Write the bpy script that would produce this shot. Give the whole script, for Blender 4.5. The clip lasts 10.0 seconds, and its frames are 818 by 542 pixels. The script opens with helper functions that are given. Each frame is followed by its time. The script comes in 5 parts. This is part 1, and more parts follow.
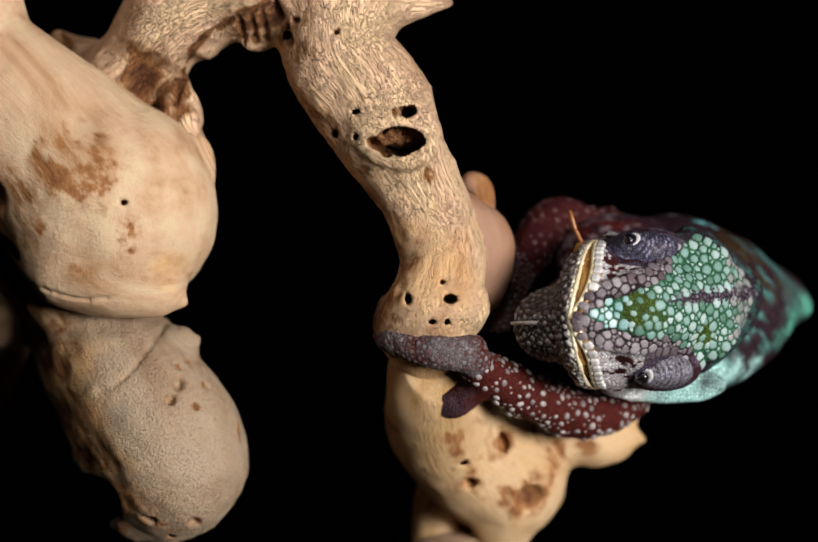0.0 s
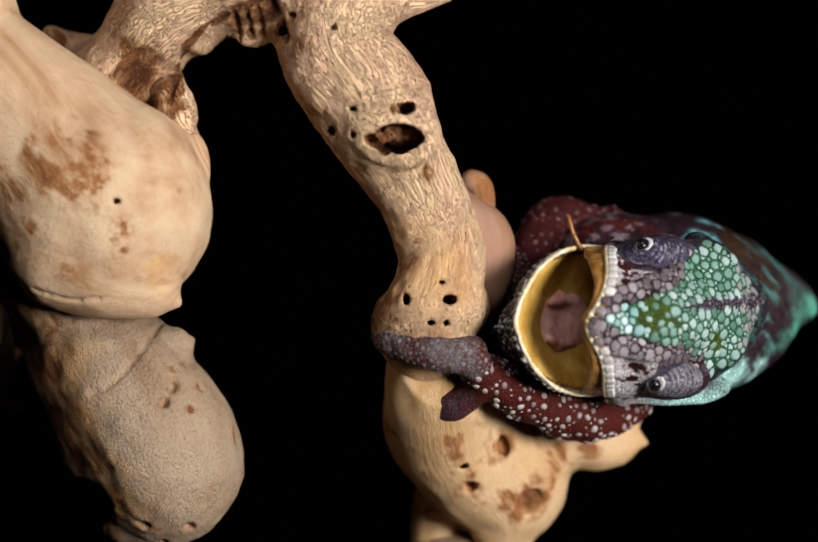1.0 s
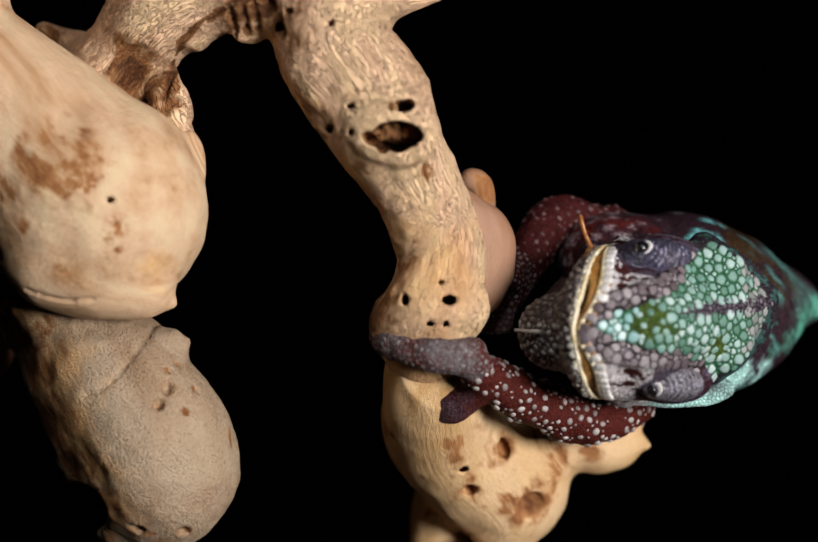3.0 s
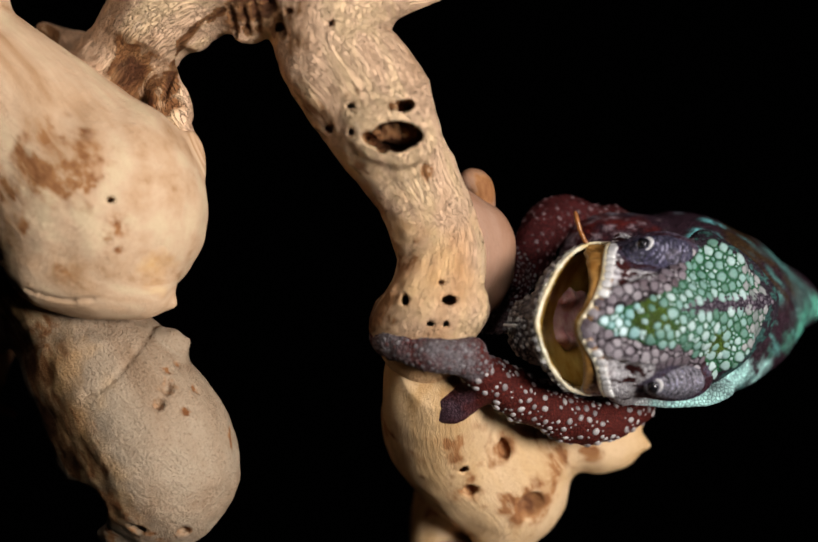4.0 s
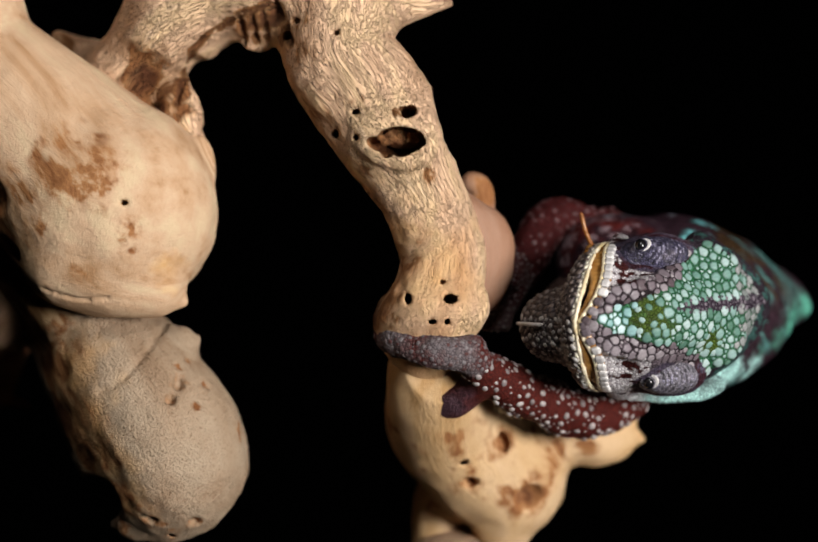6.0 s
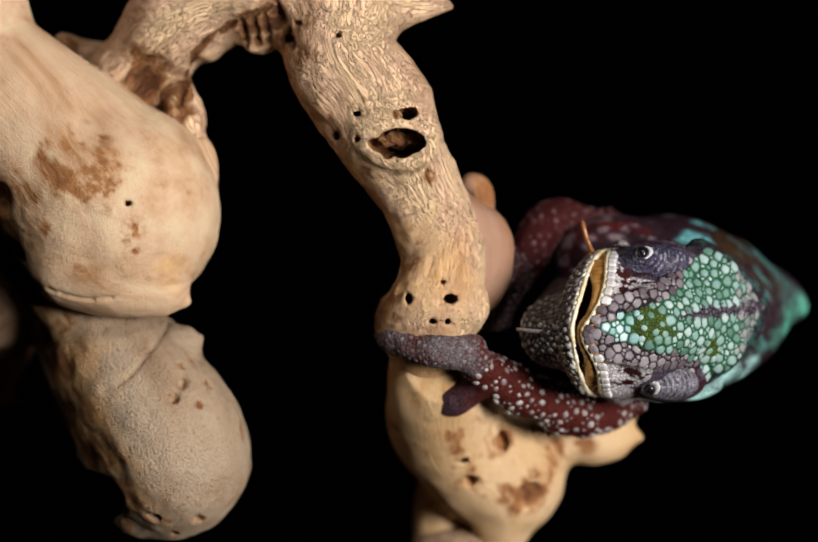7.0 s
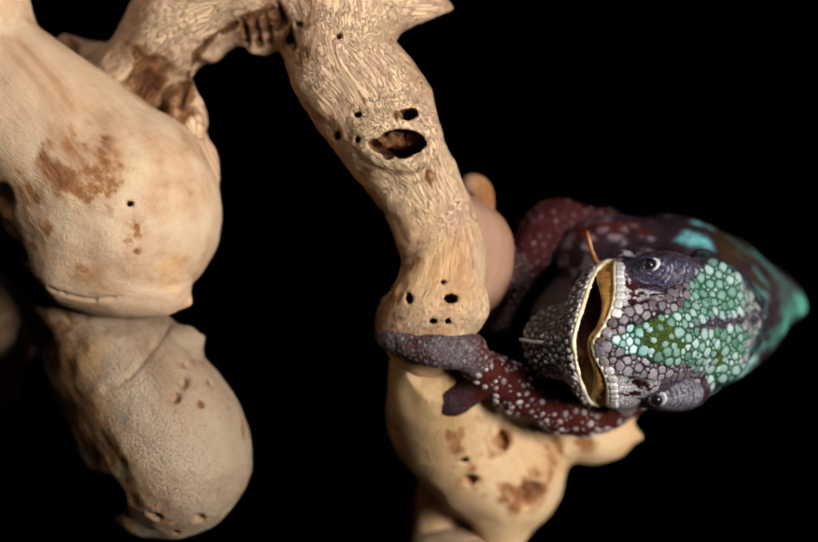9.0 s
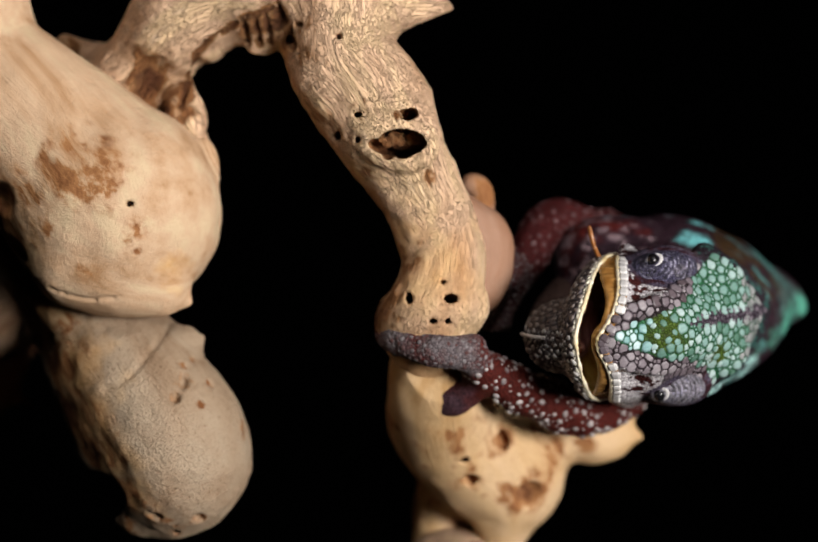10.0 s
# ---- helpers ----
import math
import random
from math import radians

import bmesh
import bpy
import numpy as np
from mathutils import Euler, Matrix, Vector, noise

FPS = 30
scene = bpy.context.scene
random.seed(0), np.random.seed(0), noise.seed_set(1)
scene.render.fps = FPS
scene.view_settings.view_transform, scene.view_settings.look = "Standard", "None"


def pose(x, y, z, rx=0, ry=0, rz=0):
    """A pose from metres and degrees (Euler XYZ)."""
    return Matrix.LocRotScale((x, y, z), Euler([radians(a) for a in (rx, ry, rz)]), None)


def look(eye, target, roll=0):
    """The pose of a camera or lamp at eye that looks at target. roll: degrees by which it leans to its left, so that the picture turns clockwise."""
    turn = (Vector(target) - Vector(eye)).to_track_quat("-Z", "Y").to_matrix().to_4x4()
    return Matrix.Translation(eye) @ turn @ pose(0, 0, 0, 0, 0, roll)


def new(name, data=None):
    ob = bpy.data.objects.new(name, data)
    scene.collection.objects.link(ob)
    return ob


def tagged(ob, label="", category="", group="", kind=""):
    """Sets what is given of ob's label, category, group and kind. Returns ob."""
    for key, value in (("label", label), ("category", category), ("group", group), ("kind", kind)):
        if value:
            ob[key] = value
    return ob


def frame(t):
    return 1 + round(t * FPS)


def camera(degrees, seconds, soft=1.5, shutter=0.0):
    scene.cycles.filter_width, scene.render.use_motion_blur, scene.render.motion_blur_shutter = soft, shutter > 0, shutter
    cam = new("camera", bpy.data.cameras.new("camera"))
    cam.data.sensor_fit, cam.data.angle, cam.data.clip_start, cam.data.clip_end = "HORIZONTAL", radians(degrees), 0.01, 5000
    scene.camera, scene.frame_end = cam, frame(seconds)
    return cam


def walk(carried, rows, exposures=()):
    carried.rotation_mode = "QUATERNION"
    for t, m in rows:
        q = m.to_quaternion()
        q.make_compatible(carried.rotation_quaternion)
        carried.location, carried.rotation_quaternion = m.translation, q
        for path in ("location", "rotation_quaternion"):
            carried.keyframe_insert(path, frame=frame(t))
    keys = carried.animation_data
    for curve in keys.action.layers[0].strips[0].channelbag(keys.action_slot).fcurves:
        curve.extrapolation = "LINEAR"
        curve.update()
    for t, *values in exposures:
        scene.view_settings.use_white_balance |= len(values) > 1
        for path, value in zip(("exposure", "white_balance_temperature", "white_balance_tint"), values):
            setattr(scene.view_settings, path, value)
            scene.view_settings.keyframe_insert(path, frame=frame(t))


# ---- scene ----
# A chameleon clinging to a piece of driftwood before a black studio backdrop. Shapes are given in millimetres.
MM = 0.001

# ---- camera ----
cam = camera(22, 10.0, soft=1.75)
cam.data.dof.use_dof = True
cam.data.dof.focus_distance = 0.336
cam.data.dof.aperture_fstop = 9.0
walk(cam, [
    (0.0, pose(-0.00000, -0.34283, 0.30000, 90, 0, 0)),
    (0.5, pose(0.00013, -0.33937, 0.29999, 90, 0, 0)),
    (1.0, pose(0.00026, -0.33636, 0.30000, 90, 0, 0)),
    (1.5, pose(0.00032, -0.33412, 0.30001, 90, 0, 0)),
    (2.0, pose(0.00041, -0.33235, 0.30001, 90, 0, 0)),
    (2.5, pose(0.00044, -0.33085, 0.30001, 90, 0, 0)),
    (4.0, pose(0.00044, -0.33091, 0.30001, 90, 0, 0)),
    (4.5, pose(0.00032, -0.33480, 0.30002, 90, 0, 0)),
    (5.0, pose(0.00021, -0.33839, 0.30002, 90, 0, 0)),
    (5.5, pose(0.00009, -0.34101, 0.30000, 90, 0, 0)),
    (7.0, pose(-0.00011, -0.34702, 0.30002, 90, 0, 0)),
    (7.5, pose(-0.00014, -0.34810, 0.30002, 90, 0, 0)),
    (8.0, pose(-0.00017, -0.34842, 0.30002, 90, 0, 0)),
    (8.5, pose(-0.00018, -0.34865, 0.30003, 90, 0, 0)),
    (9.0, pose(-0.00018, -0.34865, 0.30003, 90, 0, 0)),
    (9.5, pose(-0.00018, -0.34865, 0.30003, 90, 0, 0)),
    (10.0, pose(-0.00018, -0.34862, 0.30003, 90, 0, 0)),
])

# ---- light: one soft studio lamp right of the camera, an added fill above, black room ----
world = bpy.data.worlds.new("studio_dark")
world.use_nodes = True
world.node_tree.nodes["Background"].inputs[0].default_value = (0.5, 0.6, 0.8, 1)
world.node_tree.nodes["Background"].inputs[1].default_value = 0.01
scene.world = world


def area_lamp(name, eye, target, size, power, colour):
    data = bpy.data.lights.new(name, "AREA")
    data.shape, data.size, data.energy, data.color = "DISK", size, power, colour
    ob = new(name, data)
    ob.matrix_world = look(eye, target)
    return ob


area_lamp("key_softbox", (0.288, -0.350, 0.318), (0.0, 0, 0.296), 0.14, 3.35, (1.0, 0.96, 0.92))
# added fill with no known source, brightens the wood from above
area_lamp("added_top_fill", (0.01, -0.29, 0.53), (0.0, 0, 0.31), 0.12, 0.42, (1.0, 0.96, 0.92))


# ---- materials ----
def shader(name):
    m = bpy.data.materials.new(name)
    m.use_nodes = True
    nt = m.node_tree
    return m, nt, nt.nodes["Principled BSDF"]


def nd(nt, kind, **values):
    n = nt.nodes.new(kind)
    for key, value in values.items():
        if key in n.inputs:
            n.inputs[key].default_value = value
    return n


def link(nt, a, out, b, inp):
    nt.links.new(a.outputs[out], b.inputs[inp])


def ramp(nt, stops):
    n = nt.nodes.new("ShaderNodeValToRGB")
    e = n.color_ramp.elements
    while len(e) < len(stops):
        e.new(0.5)
    for el, (p, c) in zip(e, stops):
        el.position, el.color = p, (*c, 1)
    return n


def mixer(nt, blend="MIX", fac=0.5):
    n = nt.nodes.new("ShaderNodeMix")
    n.data_type, n.blend_type = "RGBA", blend
    n.inputs[0].default_value = fac
    return n


def attribute(nt, name):
    n = nt.nodes.new("ShaderNodeAttribute")
    n.attribute_name = name
    return n


def wood_material(name, base_stops, line, speck_fac, relief, fuzz, fuzz_scale=3200.0):
    m, nt, b = shader(name)
    across, along = attribute(nt, "grain"), attribute(nt, "run")

    def drawn_out(share):
        """Coordinates across the limb, with a share of the run along it."""
        n = nd(nt, "ShaderNodeVectorMath")
        n.operation = "MULTIPLY_ADD"
        link(nt, along, "Fac", n, 0)
        n.inputs[1].default_value = (0.6 * share, 0.55 * share, 0.58 * share)
        link(nt, across, "Vector", n, 2)
        return n

    grain, thread = drawn_out(0.2), drawn_out(0.045)
    stain_shade = attribute(nt, "stain_shade")
    tc = nd(nt, "ShaderNodeTexCoord")
    # fibres that wander a little
    drift = nd(nt, "ShaderNodeTexNoise", Scale=0.35, Detail=2.0)
    link(nt, grain, "Vector", drift, "Vector")
    wander = nd(nt, "ShaderNodeVectorMath")
    wander.operation = "MULTIPLY_ADD"
    link(nt, drift, "Color", wander, 0)
    wander.inputs[1].default_value = (1.5, 1.5, 1.5)
    link(nt, thread, "Vector", wander, 2)
    big = nd(nt, "ShaderNodeTexNoise", Scale=0.15, Detail=5.0, Roughness=0.6)
    link(nt, grain, "Vector", big, "Vector")
    fibre = nd(nt, "ShaderNodeTexNoise", Scale=3.3, Detail=2.0, Roughness=0.55, Distortion=0.2)
    link(nt, wander, "Vector", fibre, "Vector")
    strand = nd(nt, "ShaderNodeTexNoise", Scale=1.5, Detail=4.0, Roughness=0.6, Distortion=0.4)
    link(nt, wander, "Vector", strand, "Vector")
    fine = nd(nt, "ShaderNodeTexNoise", Scale=fuzz_scale, Detail=3.0, Roughness=0.65)
    link(nt, tc, "Object", fine, "Vector")
    base = ramp(nt, base_stops)
    link(nt, big, "Fac", base, "Fac")
    golden = ramp(nt, [(0.34, (0.31, 0.13, 0.035)), (0.46, (0.55, 0.30, 0.11)), (0.60, (0.66, 0.41, 0.185))])
    link(nt, big, "Fac", golden, "Fac")
    toned = mixer(nt)
    link(nt, attribute(nt, "tone"), "Fac", toned, 0)
    link(nt, base, "Color", toned, "A")
    link(nt, golden, "Color", toned, "B")
    lines = ramp(nt, [(0.38, (0.92, 0.88, 0.84)), (0.46, (1.12, 1.11, 1.09)), (0.50, (0.52, 0.40, 0.31)), (0.54, (1.14, 1.13, 1.11)), (0.62, (0.94, 0.90, 0.86))])
    link(nt, fibre, "Fac", lines, "Fac")
    mul = mixer(nt, "MULTIPLY", line)

    def worn(most):
        """Fibres show less where the wood is worn golden."""
        n = nd(nt, "ShaderNodeMath")
        n.operation = "MULTIPLY_ADD"
        link(nt, attribute(nt, "tone"), "Fac", n, 0)
        n.inputs[1].default_value, n.inputs[2].default_value = -0.75 * most, most
        return n

    link(nt, worn(line), 0, mul, 0)
    link(nt, toned, "Result", mul, "A")
    link(nt, lines, "Color", mul, "B")
    speck = ramp(nt, [(0.30, (0.42, 0.32, 0.24)), (0.44, (1, 1, 1))])
    link(nt, fine, "Fac", speck, "Fac")
    mul2 = mixer(nt, "MULTIPLY", speck_fac)
    link(nt, mul, "Result", mul2, "A")
    link(nt, speck, "Color", mul2, "B")
    # stains, and shade painted the same way, soak in along the fibres
    edge = nd(nt, "ShaderNodeTexNoise", Scale=0.5, Detail=5.0, Roughness=0.6)
    link(nt, grain, "Vector", edge, "Vector")
    em = nd(nt, "ShaderNodeMapRange")
    em.inputs[1].default_value, em.inputs[2].default_value = 0.38, 0.62
    em.inputs[3].default_value, em.inputs[4].default_value = 0.1, 2.0
    link(nt, edge, "Fac", em, 0)
    soak = nd(nt, "ShaderNodeMath")
    soak.operation, soak.use_clamp = "MULTIPLY", True
    link(nt, stain_shade, "Fac", soak, 0)
    link(nt, em, 0, soak, 1)
    st = mixer(nt)
    link(nt, soak, 0, st, 0)
    link(nt, mul2, "Result", st, "A")
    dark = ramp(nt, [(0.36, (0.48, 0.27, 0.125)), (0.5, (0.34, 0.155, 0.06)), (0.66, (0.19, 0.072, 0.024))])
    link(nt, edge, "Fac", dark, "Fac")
    # the highest values are darker still: deep stains and shade painted into cracks and holes
    deep_stain_shade = nd(nt, "ShaderNodeMapRange")
    deep_stain_shade.inputs[1].default_value, deep_stain_shade.inputs[2].default_value = 2.0, 5.5
    link(nt, stain_shade, "Fac", deep_stain_shade, 0)
    darkened = mixer(nt)
    [k for k in darkened.inputs if k.name == "B" and k.type == "RGBA"][0].default_value = (0.085, 0.026, 0.009, 1)
    link(nt, deep_stain_shade, 0, darkened, 0)
    link(nt, dark, "Color", darkened, "A")
    link(nt, darkened, "Result", st, "B")
    link(nt, st, "Result", b, "Base Color")
    b.inputs["Roughness"].default_value = 0.75
    b.inputs["Specular IOR Level"].default_value = 0.22
    bump0 = nd(nt, "ShaderNodeBump", Strength=relief, Distance=0.0008)
    link(nt, strand, "Fac", bump0, "Height")
    bump = nd(nt, "ShaderNodeBump", Strength=min(1.0, relief), Distance=0.0005)
    link(nt, worn(min(1.0, relief)), 0, bump, "Strength")
    crest = ramp(nt, [(0.42, (1, 1, 1)), (0.5, (0, 0, 0)), (0.58, (1, 1, 1))])
    link(nt, fibre, "Fac", crest, "Fac")
    link(nt, crest, "Color", bump, "Height")
    link(nt, bump0, "Normal", bump, "Normal")
    bump2 = nd(nt, "ShaderNodeBump", Strength=fuzz, Distance=1.3 / fuzz_scale)
    link(nt, fine, "Fac", bump2, "Height")
    link(nt, bump, "Normal", bump2, "Normal")
    link(nt, bump2, "Normal", b, "Normal")
    return m


def skin_material(name, cell, rough=0.55, strength=0.6, low=0.55, high=1.25):
    """Scaly skin: the mesh's own colours, with fine scales of the given size in metres."""
    m, nt, b = shader(name)
    col = attribute(nt, "col")
    tc = nd(nt, "ShaderNodeTexCoord")
    vor = nd(nt, "ShaderNodeTexVoronoi", Scale=1 / cell, Randomness=0.8)
    vor.feature = "DISTANCE_TO_EDGE"
    link(nt, tc, "Object", vor, "Vector")
    cellc = nd(nt, "ShaderNodeTexVoronoi", Scale=1 / cell, Randomness=0.8)
    link(nt, tc, "Object", cellc, "Vector")
    gap = ramp(nt, [(0.02, (0.25, 0.22, 0.25)), (0.16, (1, 1, 1))])
    link(nt, vor, "Distance", gap, "Fac")
    mul = mixer(nt, "MULTIPLY", 0.8)
    link(nt, col, "Color", mul, "A")
    link(nt, gap, "Color", mul, "B")
    tone = ramp(nt, [(0.0, (low,) * 3), (1.0, (high,) * 3)])
    link(nt, cellc, "Color", tone, "Fac")
    mul2 = mixer(nt, "MULTIPLY", 0.8)
    link(nt, mul, "Result", mul2, "A")
    link(nt, tone, "Color", mul2, "B")
    link(nt, mul2, "Result", b, "Base Color")
    b.inputs["Roughness"].default_value = rough
    b.inputs["Specular IOR Level"].default_value = 0.3 if rough < 0.5 else 0.12
    hgt = ramp(nt, [(0.0, (0, 0, 0)), (0.3, (1, 1, 1))])
    link(nt, vor, "Distance", hgt, "Fac")
    bump = nd(nt, "ShaderNodeBump", Strength=strength, Distance=cell * 0.35)
    link(nt, hgt, "Color", bump, "Height")
    link(nt, bump, "Normal", b, "Normal")
    return m


ISLAND = {}


def piece_material(name, stops, rough=0.4, noise_scale=2500.0, islands=False, rim=(0.42, 0.38, 0.42)):
    """One colour a piece out of a row of colours, with a fine mottle; a twin serves pieces joined into one mesh."""
    if not islands:
        ISLAND[name] = piece_material("small_" + name, stops, rough, noise_scale, True, rim)
    m, nt, b = shader(name)
    r = ramp(nt, stops)
    if islands:
        link(nt, nd(nt, "ShaderNodeNewGeometry"), "Random Per Island", r, "Fac")
    else:
        link(nt, nd(nt, "ShaderNodeObjectInfo"), "Random", r, "Fac")
    tc = nd(nt, "ShaderNodeTexCoord")
    n = nd(nt, "ShaderNodeTexNoise", Scale=noise_scale, Detail=3.0)
    link(nt, tc, "Object", n, "Vector")
    tone = ramp(nt, [(0.3, (0.7, 0.7, 0.7)), (0.7, (1.1, 1.1, 1.1))])
    link(nt, n, "Fac", tone, "Fac")
    mul = mixer(nt, "MULTIPLY", 0.7)
    link(nt, r, "Color", mul, "A")
    link(nt, tone, "Color", mul, "B")
    rimmed = mixer(nt, "MULTIPLY", 1.0)
    pigment = ramp(nt, [(0.2, (1, 1, 1)), (0.75, tuple(0.5 + 0.5 * c for c in rim)), (1.0, rim)])
    link(nt, attribute(nt, "edge"), "Fac", pigment, "Fac")
    link(nt, mul, "Result", rimmed, "A")
    link(nt, pigment, "Color", rimmed, "B")
    link(nt, rimmed, "Result", b, "Base Color")
    b.inputs["Roughness"].default_value = rough
    b.inputs["Specular IOR Level"].default_value = 0.32
    bump = nd(nt, "ShaderNodeBump", Strength=0.3, Distance=0.0001)
    link(nt, n, "Fac", bump, "Height")
    link(nt, bump, "Normal", b, "Normal")
    return m


def plain_material(name, dark, light, rough, scale, bump_depth=0.0002):
    m, nt, b = shader(name)
    tc = nd(nt, "ShaderNodeTexCoord")
    n = nd(nt, "ShaderNodeTexNoise", Scale=scale, Detail=4.0)
    link(nt, tc, "Object", n, "Vector")
    r = ramp(nt, [(0.3, dark), (0.7, light)])
    link(nt, n, "Fac", r, "Fac")
    link(nt, r, "Color", b, "Base Color")
    b.inputs["Roughness"].default_value = rough
    bump = nd(nt, "ShaderNodeBump", Strength=0.4, Distance=bump_depth)
    link(nt, n, "Fac", bump, "Height")
    link(nt, bump, "Normal", b, "Normal")
    return m


CREAM = [(0.34, (0.37, 0.205, 0.10)), (0.44, (0.50, 0.32, 0.19)), (0.53, (0.555, 0.378, 0.242)), (0.63, (0.59, 0.44, 0.278))]
TAN = [(0.30, (0.488, 0.265, 0.143)), (0.41, (0.678, 0.424, 0.265)), (0.52, (0.795, 0.530, 0.350)), (0.62, (0.784, 0.551, 0.329)), (0.72, (0.850, 0.620, 0.451))]
GREYED = [(0.30, (0.264, 0.168, 0.100)), (0.45, (0.376, 0.268, 0.178)), (0.70, (0.440, 0.340, 0.240))]
HONEY = [(0.30, (0.414, 0.225, 0.081)), (0.45, (0.558, 0.360, 0.180)), (0.62, (0.630, 0.432, 0.252)), (0.74, (0.648, 0.459, 0.270))]
WOOD = wood_material("bleached_driftwood", TAN, 0.46, 0.3, 1.0, 0.4)
SMOOTH_WOOD = wood_material("smooth_worn_driftwood", CREAM, 0.14, 0.12, 0.25, 0.25)
FUZZY_WOOD = wood_material("fuzzy_grey_driftwood", GREYED, 0.12, 0.65, 0.4, 0.75, 2300.0)
PINK = [(0.34, (0.19, 0.085, 0.045)), (0.5, (0.27, 0.14, 0.085)), (0.65, (0.32, 0.19, 0.13))]
PINK_WOOD = wood_material("pinkish_worn_driftwood", PINK, 0.2, 0.1, 0.2, 0.15)
HONEY_WOOD = wood_material("honey_driftwood", HONEY, 0.25, 0.2, 0.3, 0.3)
SKIN = skin_material("scaly_skin", 0.0006)
LIMB_SKIN = skin_material("granular_leg_skin", 0.0005, 0.7)
JAW_SKIN = skin_material("beaded_chin_skin", 0.0010, strength=0.9)
EYELID = skin_material("wrinkled_eyelid", 0.00042, 0.45, 0.9, 0.25, 2.2)
GREEN_SCALE = piece_material("mint_green_scale", [(0.0, (0.06, 0.14, 0.095)), (0.3, (0.13, 0.245, 0.212)), (0.65, (0.215, 0.335, 0.315)), (1.0, (0.37, 0.47, 0.465))], 0.48, rim=(0.26, 0.36, 0.24))
SEA_SCALE = piece_material("pale_turquoise_scale", [(0.0, (0.13, 0.27, 0.26)), (0.6, (0.22, 0.39, 0.39)), (1.0, (0.50, 0.62, 0.64))], 0.45, rim=(0.3, 0.4, 0.36))
CREST_SCALE = piece_material("dark_violet_crest_scale", [(0.0, (0.02, 0.014, 0.022)), (0.6, (0.06, 0.048, 0.062)), (1.0, (0.15, 0.125, 0.15))], 0.45)
RIM_SCALE = piece_material("pale_casque_edge_scale", [(0.0, (0.141, 0.167, 0.158)), (1.0, (0.317, 0.317, 0.317))], 0.45)
GREY_SCALE = piece_material("grey_violet_scale", [(0.0, (0.085, 0.062, 0.070)), (0.5, (0.16, 0.132, 0.150)), (1.0, (0.28, 0.25, 0.265))])
WHITE_SCALE = piece_material("chalk_white_scale", [(0.0, (0.52, 0.50, 0.50)), (1.0, (0.80, 0.78, 0.76))])
TOE_SCALE = piece_material("grey_brown_toe_bead", [(0.0, (0.075, 0.028, 0.026)), (0.4, (0.10, 0.08, 0.082)), (0.85, (0.13, 0.112, 0.118)), (1.0, (0.19, 0.17, 0.175))], 0.8)
SPOT_SCALE = piece_material("pale_leg_tubercle", [(0.0, (0.16, 0.13, 0.13)), (1.0, (0.42, 0.38, 0.37))])
# far leg's tubercles: the pale ones with shade put into the colour
SHADED_SPOT_SCALE = piece_material("shaded_leg_tubercle", [(0.0, (0.05, 0.018, 0.02)), (1.0, (0.14, 0.085, 0.09))])
CHIN_SCALE = piece_material("pale_chin_bead", [(0.0, (0.18, 0.17, 0.17)), (1.0, (0.50, 0.48, 0.46))])
DULL_SCALE = piece_material("grey_brown_chin_bead", [(0.0, (0.085, 0.062, 0.052)), (1.0, (0.24, 0.20, 0.185))], 0.55)
LINING = plain_material("wet_yellow_mouth_lining", (0.42, 0.20, 0.02), (0.66, 0.43, 0.11), 0.22, 300.0)
GUM = plain_material("wet_amber_gum", (0.20, 0.085, 0.018), (0.38, 0.20, 0.06), 0.25, 400.0)
TONGUE = plain_material("wet_pink_tongue", (0.50, 0.20, 0.19), (0.74, 0.46, 0.41), 0.2, 500.0)
PUPIL = plain_material("black_eye", (0.004, 0.004, 0.005), (0.008, 0.007, 0.008), 0.22, 900.0, 0.00001)
EYE_RING = plain_material("white_eye_ring", (0.32, 0.30, 0.31), (0.72, 0.70, 0.68), 0.35, 3000.0)
LIP = plain_material("cream_lip", (0.55, 0.42, 0.20), (0.78, 0.72, 0.58), 0.35, 260.0)
CHITIN = plain_material("orange_insect_leg", (0.14, 0.045, 0.01), (0.30, 0.11, 0.025), 0.3, 900.0)
VELVET = plain_material("black_velvet", (0.0008, 0.0008, 0.0009), (0.0014, 0.0014, 0.0015), 1.0, 60.0)
VELVET.node_tree.nodes["Principled BSDF"].inputs["Specular IOR Level"].default_value = 0.0


# ---- shape tools: solids are blended from round cones and ellipsoids and meshed on a grid ----
def lattice_noise(p, size, seed):
    """Smooth noise from -1 to 1 at the points p (N x 3), with bumps of that size in millimetres."""
    table = np.random.RandomState(seed).uniform(-1, 1, 4096).astype(np.float32)
    q = p / size
    i = np.floor(q).astype(np.int64)
    f = (q - i).astype(np.float32)
    f = f * f * (3 - 2 * f)
    out = np.zeros(len(p), np.float32)
    for c in range(8):
        o = np.array([c & 1, c >> 1 & 1, c >> 2 & 1])
        j = i + o
        h = (j[:, 0] * 73856093 ^ j[:, 1] * 19349663 ^ j[:, 2] * 83492791) & 4095
        w = np.prod(np.where(o, f, 1 - f), axis=1)
        out += w * table[h]
    return out


